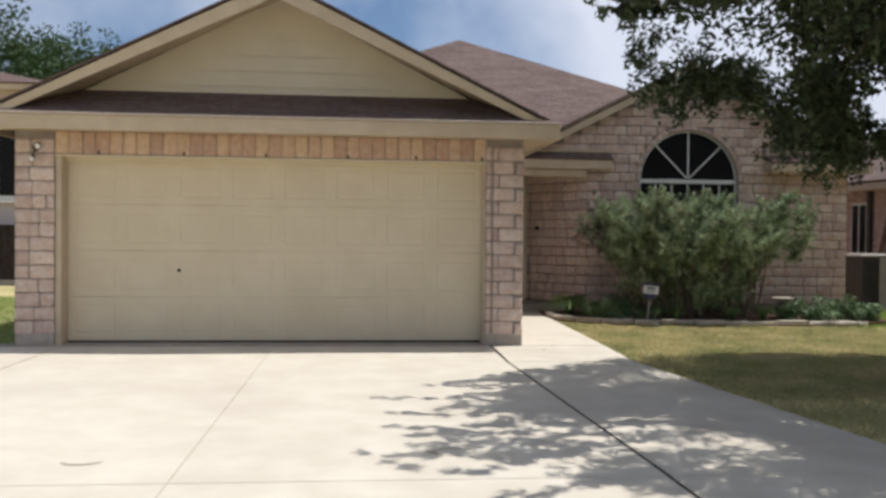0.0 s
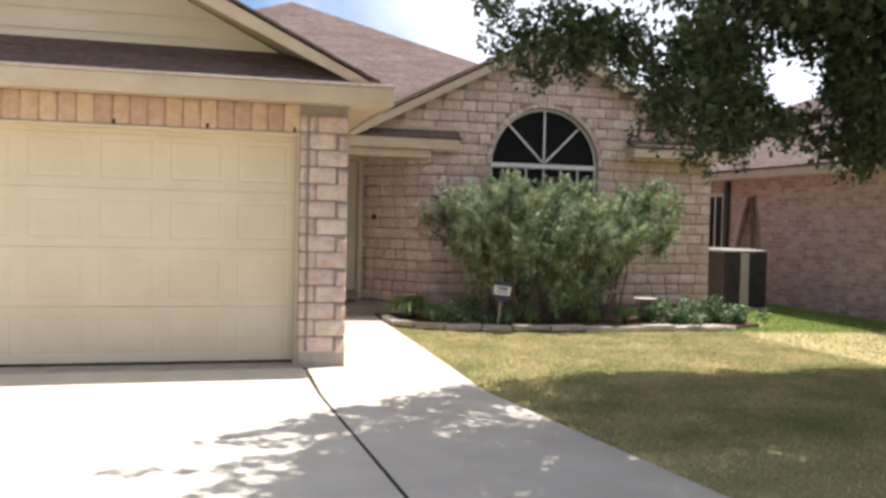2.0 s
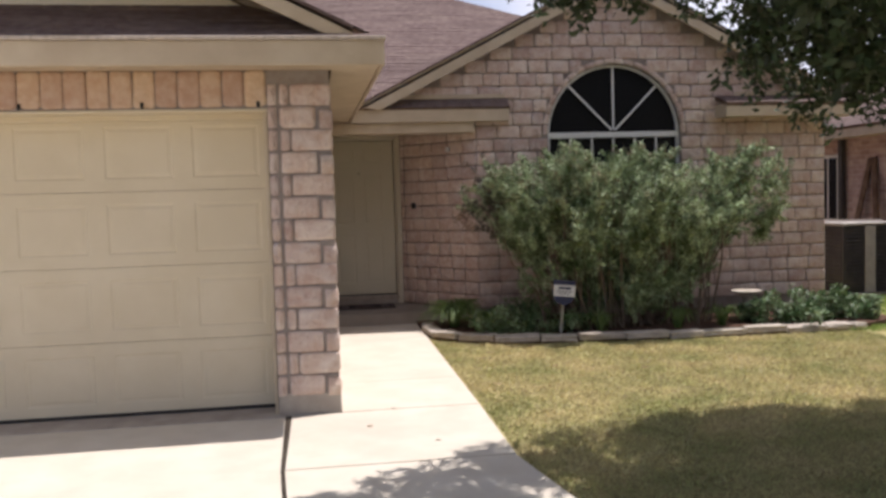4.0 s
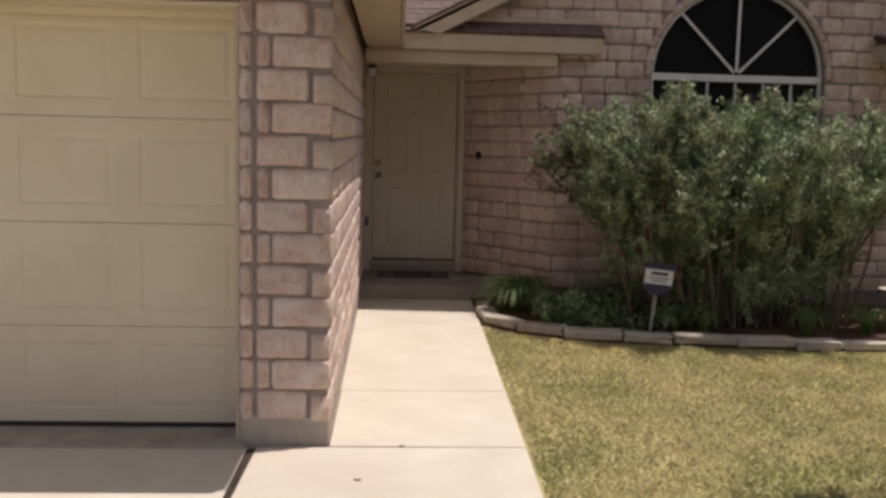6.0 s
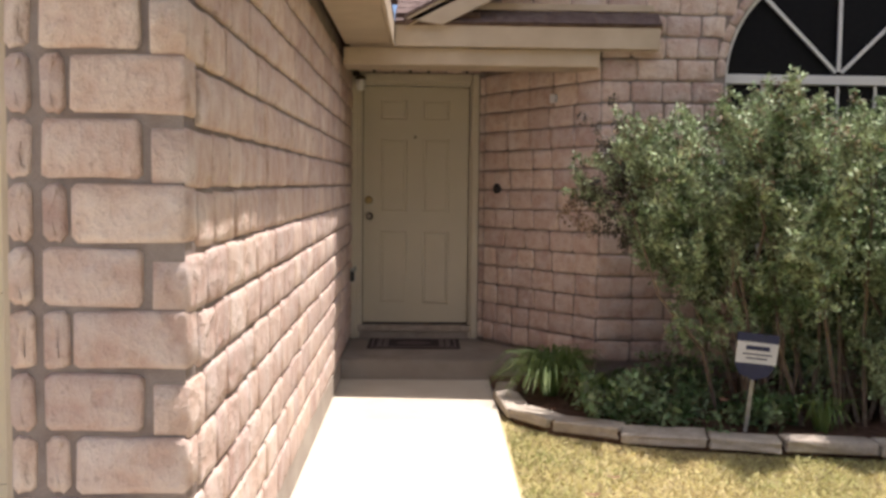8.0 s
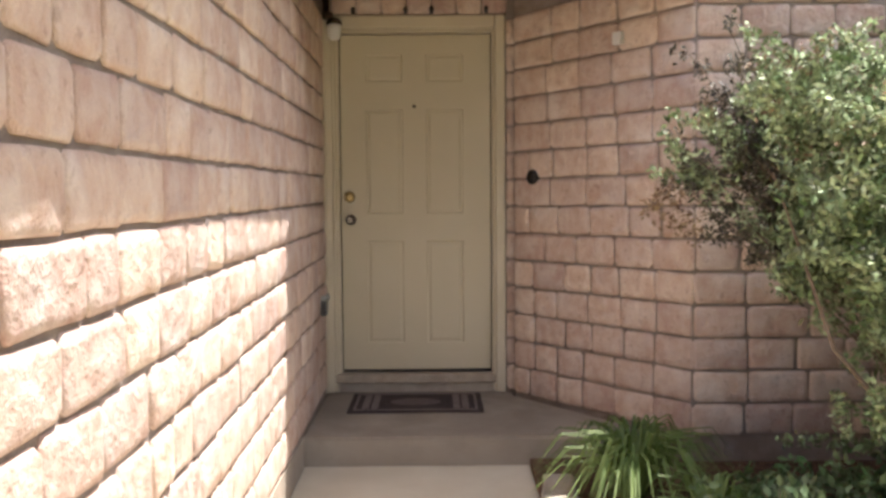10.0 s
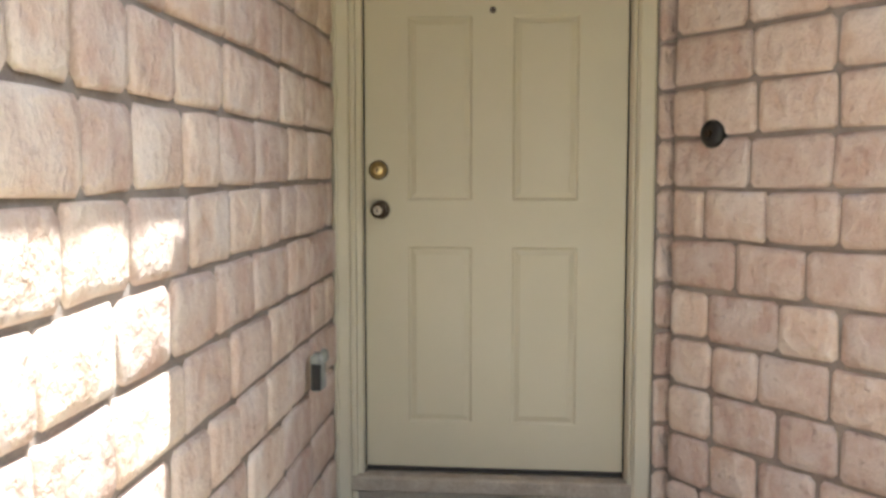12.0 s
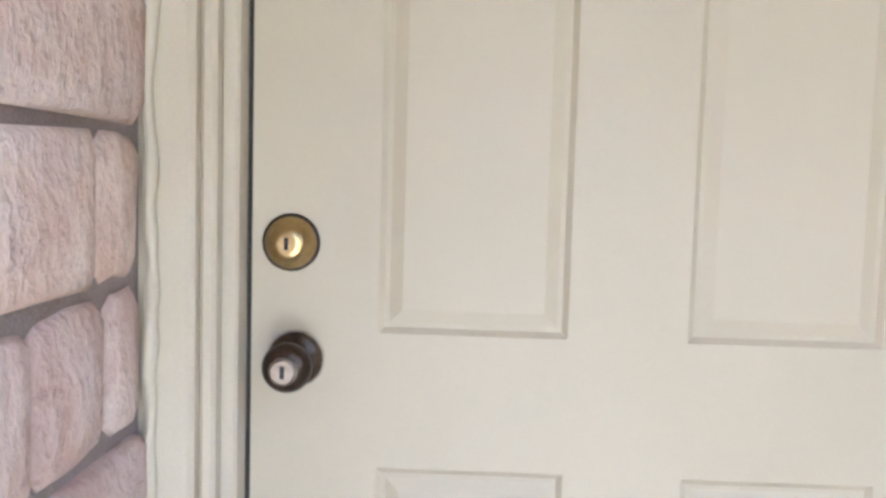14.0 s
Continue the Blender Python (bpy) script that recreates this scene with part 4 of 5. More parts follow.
mat_ = thing("door_mat", (0.49, 4.97, 0.142), "dark bordered door mat with pale pattern", "door mat")
MX0, MX1, MY0, MY1 = 0.125, 0.865, 4.73, 5.19
part("backing", bx(MX0, MX1, MY0, MY1, 0.1425, 0.152, 0.003), MAT_DARK, mat_)
for x0, x1, y0, y1 in ((MX0 + 0.03, MX1 - 0.03, MY0 + 0.03, MY0 + 0.045), (MX0 + 0.03, MX1 - 0.03, MY1 - 0.045, MY1 - 0.03)):
    part("border_stripe", bx(x0, x1, y0, y1, 0.1522, 0.156, 0.001), MAT_PALE, mat_)
for x in (MX0 + 0.03, MX1 - 0.045):
    part("border_stripe", bx(x, x + 0.015, MY0 + 0.05, MY1 - 0.05, 0.1522, 0.156, 0.001), MAT_PALE, mat_)
for x in (MX0 + 0.075, MX0 + 0.125, MX1 - 0.165, MX1 - 0.115):
    part("pile_block", bx(x, x + 0.038, MY0 + 0.07, MY1 - 0.07, 0.1522, 0.157, 0.002), MAT_PALE, mat_)
part("motif", lathe([(0.11, 0), (0.10, 0.003), (0.05, 0.004)], 24, PIN(0.49, 4.96, 0.1522) @ Matrix.Diagonal((1.3, 0.8, 1, 1))), material("mat_mid", (0.12, 0.095, 0.095), 0.98, (0.16, 0.13, 0.125), 60, 0.2, 400, 0.6, spec=0.05), mat_)

# yard sign with unreadable print
sign = thing("yard_sign", (2.39, 2.70, 0.03), "small navy and white security yard sign, leaning", "yard sign")
lean = Matrix.Translation((2.39, 2.70, 0.0)) @ pose(0, 0, 0, 0, 6, 0)


def sign_poly(pts, y, thick):
    bm = extruded([(x, y, z) for x, z in pts], (0, thick, 0))
    bm.transform(lean)
    return bm


part("board", sign_poly([(-0.115, 0.42), (-0.085, 0.365), (0, 0.335), (0.085, 0.365), (0.115, 0.42), (0.12, 0.60), (-0.12, 0.60)], 0, 0.008), NAVY, sign, "navy shield-shaped board")
part("band", sign_poly([(-0.116, 0.43), (0.116, 0.43), (0.119, 0.55), (-0.119, 0.55)], -0.0035, 0.003), SIGNWHITE, sign, "white printed band")
for x0, x1, z0, z1 in ((-0.065, 0.07, 0.505, 0.53), (-0.08, 0.085, 0.478, 0.486), (-0.06, 0.06, 0.455, 0.463)):
    part("print_bar", sign_poly([(x0, z0), (x1, z0), (x1, z1), (x0, z1)], -0.0055, 0.0018), NAVY, sign)
part("stake", sign_poly([(-0.012, 0.0), (0.012, 0.0), (0.012, 0.37), (-0.012, 0.37)], 0.009, 0.008), STEEL, sign, "thin metal stake")

# stone edging round the bed
edging = thing("stone_edging", (1.3, 2.5, 0), "curved row of flat pale edging stones", "garden edging")
path = [Vector(p) for p in ((1.10, 3.95, 0), (1.06, 3.5, 0), (1.13, 3.15, 0), (1.36, 2.88, 0), (1.68, 2.70, 0), (2.1, 2.59, 0), (2.7, 2.48, 0), (3.3, 2.41, 0), (4.0, 2.38, 0), (4.8, 2.36, 0), (5.65, 2.32, 0))]
run = []
for a, b in zip(path, path[1:]):
    n = max(2, int((b - a).length / 0.02))
    run += [a.lerp(b, i / n) for i in range(n)]
i = 0
while i < len(run) - 8:
    j = min(len(run) - 1, i + rnd.randint(15, 24))
    a, b = run[i], run[j]
    d = (b - a).normalized()
    s = Vector((-d.y, d.x, 0))
    L, w, h = (b - a).length - 0.012, rnd.uniform(0.14, 0.19), rnd.uniform(0.055, 0.075)
    bm = bmesh.new()
    bmesh.ops.create_cube(bm, size=1, matrix=Matrix.LocRotScale((0, 0, 0), None, (L, w, h)))
    bmesh.ops.subdivide_edges(bm, edges=bm.edges[:], cuts=1, use_grid_fill=True)
    for v in bm.verts:
        v.co += Vector((rnd.uniform(-1, 1), rnd.uniform(-1, 1), rnd.uniform(-0.7, 0.7))) * 0.007
    bmesh.ops.bevel(bm, geom=[e for e in bm.edges if len(e.link_faces) == 2 and e.calc_face_angle() > 0.9], offset=0.008, segments=1, affect="EDGES")
    c = (a + b) / 2 + s * (0.05 if a.y > 2.9 else 0.02)
    bm.transform(Matrix.Translation((c.x, c.y, h / 2 - 0.015 + (0.0 if i % 2 else 0.01))) @ Matrix((d, s, Vector((0, 0, 1)))).transposed().to_4x4() @ pose(0, 0, 0, rnd.uniform(-4, 4), rnd.uniform(-2, 2), rnd.uniform(-3, 3)))
    part("stone", bm, STONE, edging)
    i = j

# condenser beside the house
ac = thing("air_conditioner", (7.5, 5.3, -0.03), "dark louvred air conditioner with pale corner posts", "air conditioner")
X0, X1, Y0, Y1, Z1 = 7.06, 7.90, 4.9, 5.72, 1.0
part("pad", bx(X0 - 0.08, X1 + 0.08, Y0 - 0.08, Y1 + 0.08, -0.06, 0.02, 0.01), FOUND, ac, "concrete pad")
part("body", bx(X0 + 0.03, X1 - 0.03, Y0 + 0.03, Y1 - 0.03, 0.022, Z1 - 0.05, 0.01), ACBODY, ac)
for k in range(16):
    z = 0.09 + k * 0.053
    part("louvre", bx(X0 + 0.012, X1 - 0.012, Y0 + 0.008, Y1 - 0.008, z, z + 0.03, 0.008), ACBODY, ac)
part("lid", bx(X0 - 0.01, X1 + 0.01, Y0 - 0.01, Y1 + 0.01, Z1 - 0.045, Z1, 0.015), ACTRIM, ac, "pale metal lid")
for x in (X0 + 0.0, X1 - 0.05):
    part("corner_post", bx(x, x + 0.05, Y0 - 0.004, Y0 + 0.05, 0.024, Z1 - 0.047, 0.006), ACBODY, ac)
part("access_panel", bx(X0 + 0.34, X0 + 0.50, Y0 - 0.006, Y0 + 0.02, 0.026, Z1 - 0.05, 0.006), ACTRIM, ac, "pale access panel")
fg = bmesh.new()
for k in range(5):
    a = 0.1 + 0.07 * k
    bm2 = tube([(7.48 + a * math.cos(t), 5.31 + a * math.sin(t), Z1 + 0.02) for t in (2 * math.pi * q / 20 for q in range(21))], [0.005] * 21, 4, fg)
part("fan_guard", fg, ACTRIM, ac)

# ---------- neighbours ----------
nb = thing("neighbour_house_east", (12.5, 6, -0.03), "neighbour's pink brick house with low brown roof", "house")
NX = 8.75
part("wall", bx(NX, NX + 0.2, -4.0, 16, -0.05, 2.5, 0), NEIGHBOUR_BRICK, nb, "mottled pink brick wall")
part("wall", bx(NX + 0.2, NX + 9, -4.0, -3.8, -0.05, 2.5, 0), NEIGHBOUR_BRICK, nb, "mottled pink brick wall")
part("fascia", bx(NX - 0.45, NX - 0.42, -4.5, 16.5, 2.28, 2.44, 0.004), TRIM, nb, "painted fascia board")
part("soffit", bx(NX - 0.42, NX - 0.004, -4.5, 16.5, 2.29, 2.31, 0), TRIM, nb)
rf = part("roof", bx(NX, NX + 8, -3.9, 16, 2.52, 2.55, 0), WOOD, nb)
shingled("shingles", rf, (NX - 0.47, 16.5, 2.45), (NX - 0.47, -4.5, 2.45), (NX + 5, 11.5, 4.75), (NX + 5, 0.5, 4.75), exposure=0.2, tab=0.6)
shingled("shingles", rf, (NX - 0.47, -4.5, 2.45), (NX + 10, -4.5, 2.45), (NX + 5, 0.5, 4.75), (NX + 5, 0.5, 4.75), exposure=0.2, tab=0.6)
part("downspout", bx(NX - 0.10, NX - 0.01, 7.36, 7.47, 0.0, 2.28, 0.01), ACBODY, nb, "dark downspout")
wn1 = part("window", bx(NX - 0.03, NX - 0.004, 7.55, 8.15, 0.9, 2.05, 0.006), WHITE, nb, "narrow window with dark panes")
for y in (7.6, 7.88):
    part("pane", bx(NX - 0.04, NX - 0.031, y, y + 0.22, 0.96, 1.99, 0.002), SCREEN, wn1)
fence = thing("fence", (7.5, 10.2, -0.03), "weathered wooden side fence between the houses", "fence")
for k in range(17):
    x = 6.36 + k * 0.14
    part("slat", bx(x, x + 0.13, 10.2, 10.222, 0.0, 1.75 + rnd.uniform(-0.02, 0.02), 0.004), WOOD, fence)
for z in (0.4, 1.4):
    part("rail", bx(6.36, 8.7, 10.225, 10.27, z, z + 0.09, 0.004), WOOD, fence)
prop = thing("leaning_boards", (8.5, 6.6, -0.03), "pair of dark boards leaning on the brick wall", "boards")
for y0, y1 in ((6.15, 6.55), (7.05, 6.62)):
    part("board", extruded([(8.52, y0, -0.03), (8.52, y0 + 0.14, -0.03), (8.70, y1 + 0.11, 1.95), (8.70, y1, 1.95)], (0.03, 0, 0)), WOOD, prop)

nw = thing("neighbour_house_west", (-15, 16, -0.03), "neighbour's pale mauve house seen past the garage", "house")
part("wall", bx(-20, -9.6, 12.0, 12.2, -0.05, 4.75, 0), PALE_WALL, nw, "pale mauve shaded wall")
part("wall", bx(-9.8, -9.6, 12.2, 20, -0.05, 4.75, 0), PALE_WALL, nw, "pale mauve shaded wall")
for x in (-10.62, -12.9, -15.4):
    ww = part("window", bx(x - 0.06, x + 0.86, 11.94, 11.995, 2.02, 3.66, 0.01), WHITE, nw, "tall dark window with white frame")
    for k in range(2):
        part("pane", bx(x + 0.4 * k + 0.01, x + 0.4 * k + 0.39, 11.925, 11.938, 2.1, 3.6, 0.003), SCREEN, ww)
    part("window_sill", bx(x - 0.1, x + 0.9, 11.86, 11.995, 1.92, 2.015, 0.008), WHITE, nw, "white window sill")
part("fascia", bx(-20.4, -9.2, 11.56, 11.59, 4.6, 4.76, 0.004), TRIM, nw)
part("soffit", bx(-20.4, -9.2, 11.595, 11.995, 4.62, 4.64, 0), TRIM, nw)
rw = part("roof", bx(-20, -9.7, 12.2, 19, 4.77, 4.80, 0), WOOD, nw)
shingled("shingles", rw, (-20.4, 11.54, 4.77), (-9.2, 11.54, 4.77), (-14.8, 15.7, 6.2), (-14.8, 15.7, 6.2), exposure=0.2, tab=0.6)
shingled("shingles", rw, (-9.2, 11.54, 4.77), (-9.2, 20, 4.77), (-14.8, 15.7, 6.2), (-14.8, 20, 6.2), exposure=0.2, tab=0.6)
wf = thing("fence", (-13.0, 11.6, -0.03), "low dark weathered wooden fence by the neighbour's wall", "fence")
for k in range(44):
    x = -15.4 + k * 0.14
    part("slat", bx(x, x + 0.135, 11.5, 11.522, 0.08, 1.4 + rnd.uniform(-0.02, 0.02), 0.004), DARKWOOD, wf)
for z in (0.35, 1.1):
    part("rail", bx(-15.4, -9.25, 11.525, 11.57, z, z + 0.09, 0.004), DARKWOOD, wf)
part("kickboard", bx(-15.4, -9.25, 11.46, 11.498, -0.04, 0.09, 0.006), FOUND, wf, "pale concrete foot")

# ---------- planting ----------
# the big shrub: many stems fanning out of a narrow base
bush = thing("shrub", (3.2, 3.15, 0.03), "large grey-green flowering sage shrub with bare lower stems", "shrub")
def bush_half(z):
    """How wide the shrub is at a height, as a share of its fullest."""
    return float(np.interp(z, [0.0, 0.35, 0.7, 1.1, 1.4, 1.75, 1.95, 2.1], [0.34, 0.38, 0.54, 0.86, 1.0, 0.95, 0.74, 0.4]))


tips = []
for k in range(80):
    bx_ = npr.uniform(2.3, 4.3)
    by_ = npr.uniform(2.85, 3.5)
    ez = npr.uniform(1.0, 1.9)
    h = bush_half(ez)
    ex = 3.25 + (bx_ - 3.3) / 1.0 * 1.7 * h * npr.uniform(0.7, 1.0)
    ey = 3.16 + npr.uniform(-0.6, 0.6) * h
    p0, p3 = np.array([bx_, by_, 0.02]), np.array([ex, ey, ez])
    p1 = p0 + (p3 - p0) * np.array([0.2, 0.2, 0.35]) + npr.normal(size=3) * 0.05
    p2 = p0 + (p3 - p0) * np.array([0.6, 0.6, 0.7]) + npr.normal(size=3) * 0.07
    part("stem", tube([p0, p1, p2, p3], [0.015, 0.012, 0.008, 0.003], 5), TWIG, bush)
core, spray = [], []
tufts = 0
while tufts < 430:
    z = npr.uniform(0.27, 1.86)
    h = bush_half(z)
    a = npr.uniform(0, 2 * math.pi)
    r = npr.uniform(0.55, 1.0) if tufts % 4 else npr.uniform(0.1, 0.6)
    if z < 1.0 and npr.random() < 0.3:
        continue
    x = 3.28 + (1.98 if math.cos(a) > 0 else 1.82) * h * r * math.cos(a) * (1 + 0.08 * math.sin(5 * a + 3 * z))
    y = 3.16 + 0.86 * h * r * math.sin(a)
    if x < 2.45:
        y = y + 0.62 * (2.45 - x) * (1 - 0.3 * r)
    if y > 3.95 or x < 1.72 or noise.noise(Vector((x * 2.5, y * 2.5, z * 2.3))) < 0.02:
        continue
    tufts += 1
    d = unit(np.array([0.55 * math.cos(a), 0.5 * math.sin(a), 0.75]) + npr.normal(size=3) * 0.3)
    long = npr.integers(6, 12)
    for s in range(long):
        p = np.array([x, y, z]) + d * 0.036 * (s - 3) + npr.normal(size=3) * 0.032 * (1.2 - s / long)
        (core if s < long * 0.6 else spray).append(p)
    for q in range(npr.integers(1, 4)):
        e = unit(d + npr.normal(size=3) * 0.55)
        for s in range(npr.integers(4, 8)):
            spray.append(np.array([x, y, z]) + e * 0.04 * (s + 1))
# low sprays on the outer stems, down to the mulch
for k in range(46):
    p = np.array([npr.uniform(2.05, 3.1), npr.uniform(2.85, 3.5), npr.uniform(0.25, 0.95)])
    d = unit(np.array([-0.35, -0.25, 0.8]) + npr.normal(size=3) * 0.35)
    for s in range(npr.integers(5, 11)):
        spray.append(p + d * 0.042 * s)
core, spray = np.array(core), np.array(spray)
spray = spray[(spray[:, 2] < 2.0 + 0.16 * npr.random(len(spray))) & (spray[:, 1] < 4.08)]
core = core[core[:, 1] < 4.06]
inner = np.stack([3.28 + 0.75 * npr.normal(size=800), 3.2 + 0.28 * npr.normal(size=800), npr.uniform(0.3, 1.75, 800)], 1)
inner = inner[[abs(q[0] - 3.28) < 1.5 * bush_half(q[2]) and abs(q[1] - 3.2) < 0.62 * bush_half(q[2]) for q in inner]]
part("foliage", clump_leaves("foliage", core, 0.055 + 0.035 * npr.random(len(core)), 50, 0.034, 0.0145, 0.6), BUSH_LEAF, bush, "small grey-green leaves", "stuff")
part("foliage", clump_leaves("foliage", spray, 0.036, 15, 0.036, 0.0145, 0.6), BUSH_LEAF, bush, "small grey-green leaves", "stuff")
part("foliage", clump_leaves("foliage", inner, 0.12, 40, 0.034, 0.015, 0.6), BUSH_LEAF, bush, "small grey-green leaves", "stuff")
dry = spray[(spray[:, 2] > 1.4)][::9]
part("dry_growth", clump_leaves("seed_heads", dry, 0.06, 26, 0.026, 0.012, 0.6), DRY_TIP, bush, "dry brown tips", "stuff")
dead = []
for k in range(16):
    q = np.array([npr.uniform(1.55, 1.85), npr.uniform(3.45, 3.8), npr.uniform(1.15, 1.95)])
    p = np.array([2.25, 3.4, npr.uniform(0.7, 1.2)])
    part("stem", tube([(2.5, 3.3, 0.5), tuple(p), tuple(q)], [0.008, 0.006, 0.002], 5), TWIG, bush)
    for s in np.linspace(0.35, 1.0, 8):
        dead.append(p + (q - p) * s + npr.normal(size=3) * 0.025)
dead = np.array(dead)
part("dry_growth", clump_leaves("dead_sprays", dead, 0.05, 34, 0.030, 0.012, 0.6), DEAD_LEAF, bush, "dead dark brown sprays", "stuff")
part("dry_growth", clump_leaves("seed_heads", np.array([[1.50, 3.6, 1.25], [1.58, 3.6, 1.2], [1.54, 3.55, 1.3], [1.66, 3.6, 1.15]]), 0.07, 60, 0.03, 0.014), DRY_TIP, bush, "dry brown tips", "stuff")


def strap_plant(x, y, n, reach, height, label):
    """A clump of arching strap leaves."""
    t = thing("strap_leaf_plant", (x, y, 0.03), label, "plant", "strap-leaf plants")
    for k in range(n):
        bm = bmesh.new()
        a = npr.uniform(0, 2 * math.pi)
        r, h = reach * npr.uniform(0.5, 1.1), height * npr.uniform(0.7, 1.15)
        d = np.array([math.cos(a), math.sin(a), 0])
        s = np.array([-d[1], d[0], 0]) * 0.0062
        b = np.array([x, y, 0.03]) + d * npr.uniform(0, 0.05)
        fold = np.array([0, 0, -0.003])
        rows = [(b, 0.8), (b + d * r * 0.15 + np.array([0, 0, h * 0.5]), 1.0), (b + d * r * 0.38 + np.array([0, 0, h * 0.9]), 1.1), (b + d * r * 0.72 + np.array([0, 0, h * 0.92]), 0.85), (b + d * r * 1.08 + np.array([0, 0, h * 0.42]), 0.1)]
        vs = [(bm.verts.new(p - s * w), bm.verts.new(p + fold * w), bm.verts.new(p + s * w)) for p, w in rows]
        for p, q in zip(vs, vs[1:]):
            bm.faces.new((p[0], p[1], q[1], q[0]))
            bm.faces.new((p[1], p[2], q[2], q[1]))
        part("leaf", bm, LILY_LEAF, t)


strap_plant(1.42, 3.62, 220, 0.38, 0.30, "arching green strap-leaf clump beside the porch")
strap_plant(1.62, 3.2, 80, 0.25, 0.22, "small green strap-leaf clump in the bed")
for x, y in ((4.2, 2.72), (3.7, 2.7), (2.85, 2.74)):
    strap_plant(x, y, 45, 0.22, 0.22, "green strap-leaf clump under the shrub")


def low_plant(x, y, r, h, per, label, leaf_len=0.05):
    t = thing("ground_cover_plant", (x, y, 0.03), label, "plant", "ground cover plants")
    c = np.stack([x + r * npr.normal(size=16) * 0.5, y + r * npr.normal(size=16) * 0.45, 0.06 + h * npr.random(16)], 1)
    st = bmesh.new()
    for q in c:
        tube([(x, y, 0.03), tuple((np.array([x, y, 0.03]) + q) / 2 + np.array([0, 0, 0.03])), tuple(q)], [0.005, 0.004, 0.002], 4, st)
    part("stalk", st, TWIG, t, kind="stuff")
    part("leaves", clump_leaves("leaves", c, 0.10, per, leaf_len, leaf_len * 0.5, 1.2), COVER_LEAF, t, kind="stuff")


for x, y, r, h in ((1.72, 2.98, 0.2, 0.2), (2.0, 2.9, 0.22, 0.24), (2.2, 3.1, 0.22, 0.28), (1.9, 3.25, 0.2, 0.2), (2.62, 2.82, 0.2, 0.16)):
    low_plant(x, y, r, h, 42, "leafy green ground cover in the bed")
for x, y, r, h in ((4.75, 2.82, 0.28, 0.24), (5.1, 2.72, 0.3, 0.3), (5.45, 2.75, 0.3, 0.3), (5.75, 2.9, 0.3, 0.24), (5.95, 2.72, 0.22, 0.18)):
    low_plant(x, y, r, h, 60, "bright green leafy plant at the bed's end", 0.06)
bowl = thing("basin", (4.75, 3.2, 0.03), "shallow pale garden basin on a stump", "garden basin")
part("foot", lathe([(0.08, 0), (0.055, 0.08), (0.055, 0.22), (0.08, 0.26)], 18, PIN(4.75, 3.2, 0.03)), STONE, bowl)
part("dish", lathe([(0.08, 0.0), (0.14, 0.02), (0.165, 0.04), (0.17, 0.05), (0.15, 0.045), (0.04, 0.025)], 24, PIN(4.75, 3.2, 0.292)), STONE, bowl, "pale rimmed dish", smooth=True)

# the oak that shades drive and lawn
oak = thing("oak_tree", (5.4, -4.0, -0.03), "spreading dark-leaved oak overhanging the lawn", "tree")
CX, CY, RXO, RYO = 4.4, -4.15, 5.5, 4.6


def crown_low(x, y):
    """Underside of the crown."""
    base = np.interp(x, [-1.5, 0.2, 0.85, 2.1, 3.4, 6.0, 9.5], [3.9, 3.65, 2.9, 2.38, 1.98, 2.35, 3.2])
    return base + np.clip(-1.0 - y, 0, 4) * 0.16 + 0.12 + 0.32 * np.sin(2.3 * x + 0.7 * y) * np.sin(1.1 * x - 1.9 * y + 1.0)


def shades_lawn(x, y, z, slack=0.0):
    """Whether a place in the crown throws its shade inside the tree's shadow on drive and lawn."""
    gx, gy = x - z * SUN.x / SUN.z, y - z * SUN.y / SUN.z
    return gy + slack < float(np.interp(gx, [-2.6, -1.7, -0.5, 0.4, 1.1, 2.0, 3.3, 6.0], [-3.6, -2.9, -1.9, -1.3, -0.9, -0.5, -0.1, 0.2]))


GAP_A, GAP_B = Vector((1.2, -5.0, 2.05)), Vector((4.7, 0.0, 2.87))


def in_gap(x, y, z, r=0.27):
    """An opening low in the crown between two limbs."""
    p, d = Vector((x, y, z)) - GAP_A, (GAP_B - GAP_A).normalized()
    return (p - d * p.dot(d)).length < r


cl = []
while len(cl) < 4400:
    a, r = npr.uniform(0, 2 * math.pi), math.sqrt(npr.random())
    wob = 0.9 + 0.1 * math.sin(3 * a + 1) + 0.06 * math.sin(7 * a)
    x, y = CX + RXO * r * wob * math.cos(a), CY + RYO * r * wob * math.sin(a)
    lo = crown_low(x, y)
    hi = 3.6 + 3.6 * math.sqrt(max(0.0, 1 - r * r))
    if hi < lo + 0.2:
        hi = lo + 0.5
    h = npr.random()
    z = lo + (hi - lo) * (h ** 1.5 if npr.random() < 0.6 else h)
    # leave openings in the crown
    if noise.noise(Vector((x * 0.6, y * 0.6, z * 0.7))) < (-0.04 if x < 2.8 else -0.33):
        continue
    # the western fringe thins out into single sprays
    thin = min(1.0, max(0.0, (3.5 - x) / 2.9))
    if noise.noise(Vector((x * 1.1 + 7, y * 2.4, 0.4 * z))) < -0.6 + 0.82 * thin:
        continue
    if not shades_lawn(x, y, z, npr.uniform(0.1, 0.4)) or x - 0.293 * z < -0.9 or in_gap(x, y, z, 0.42):
        continue
    cl.append((x, y, z))
cl = np.array(cl)
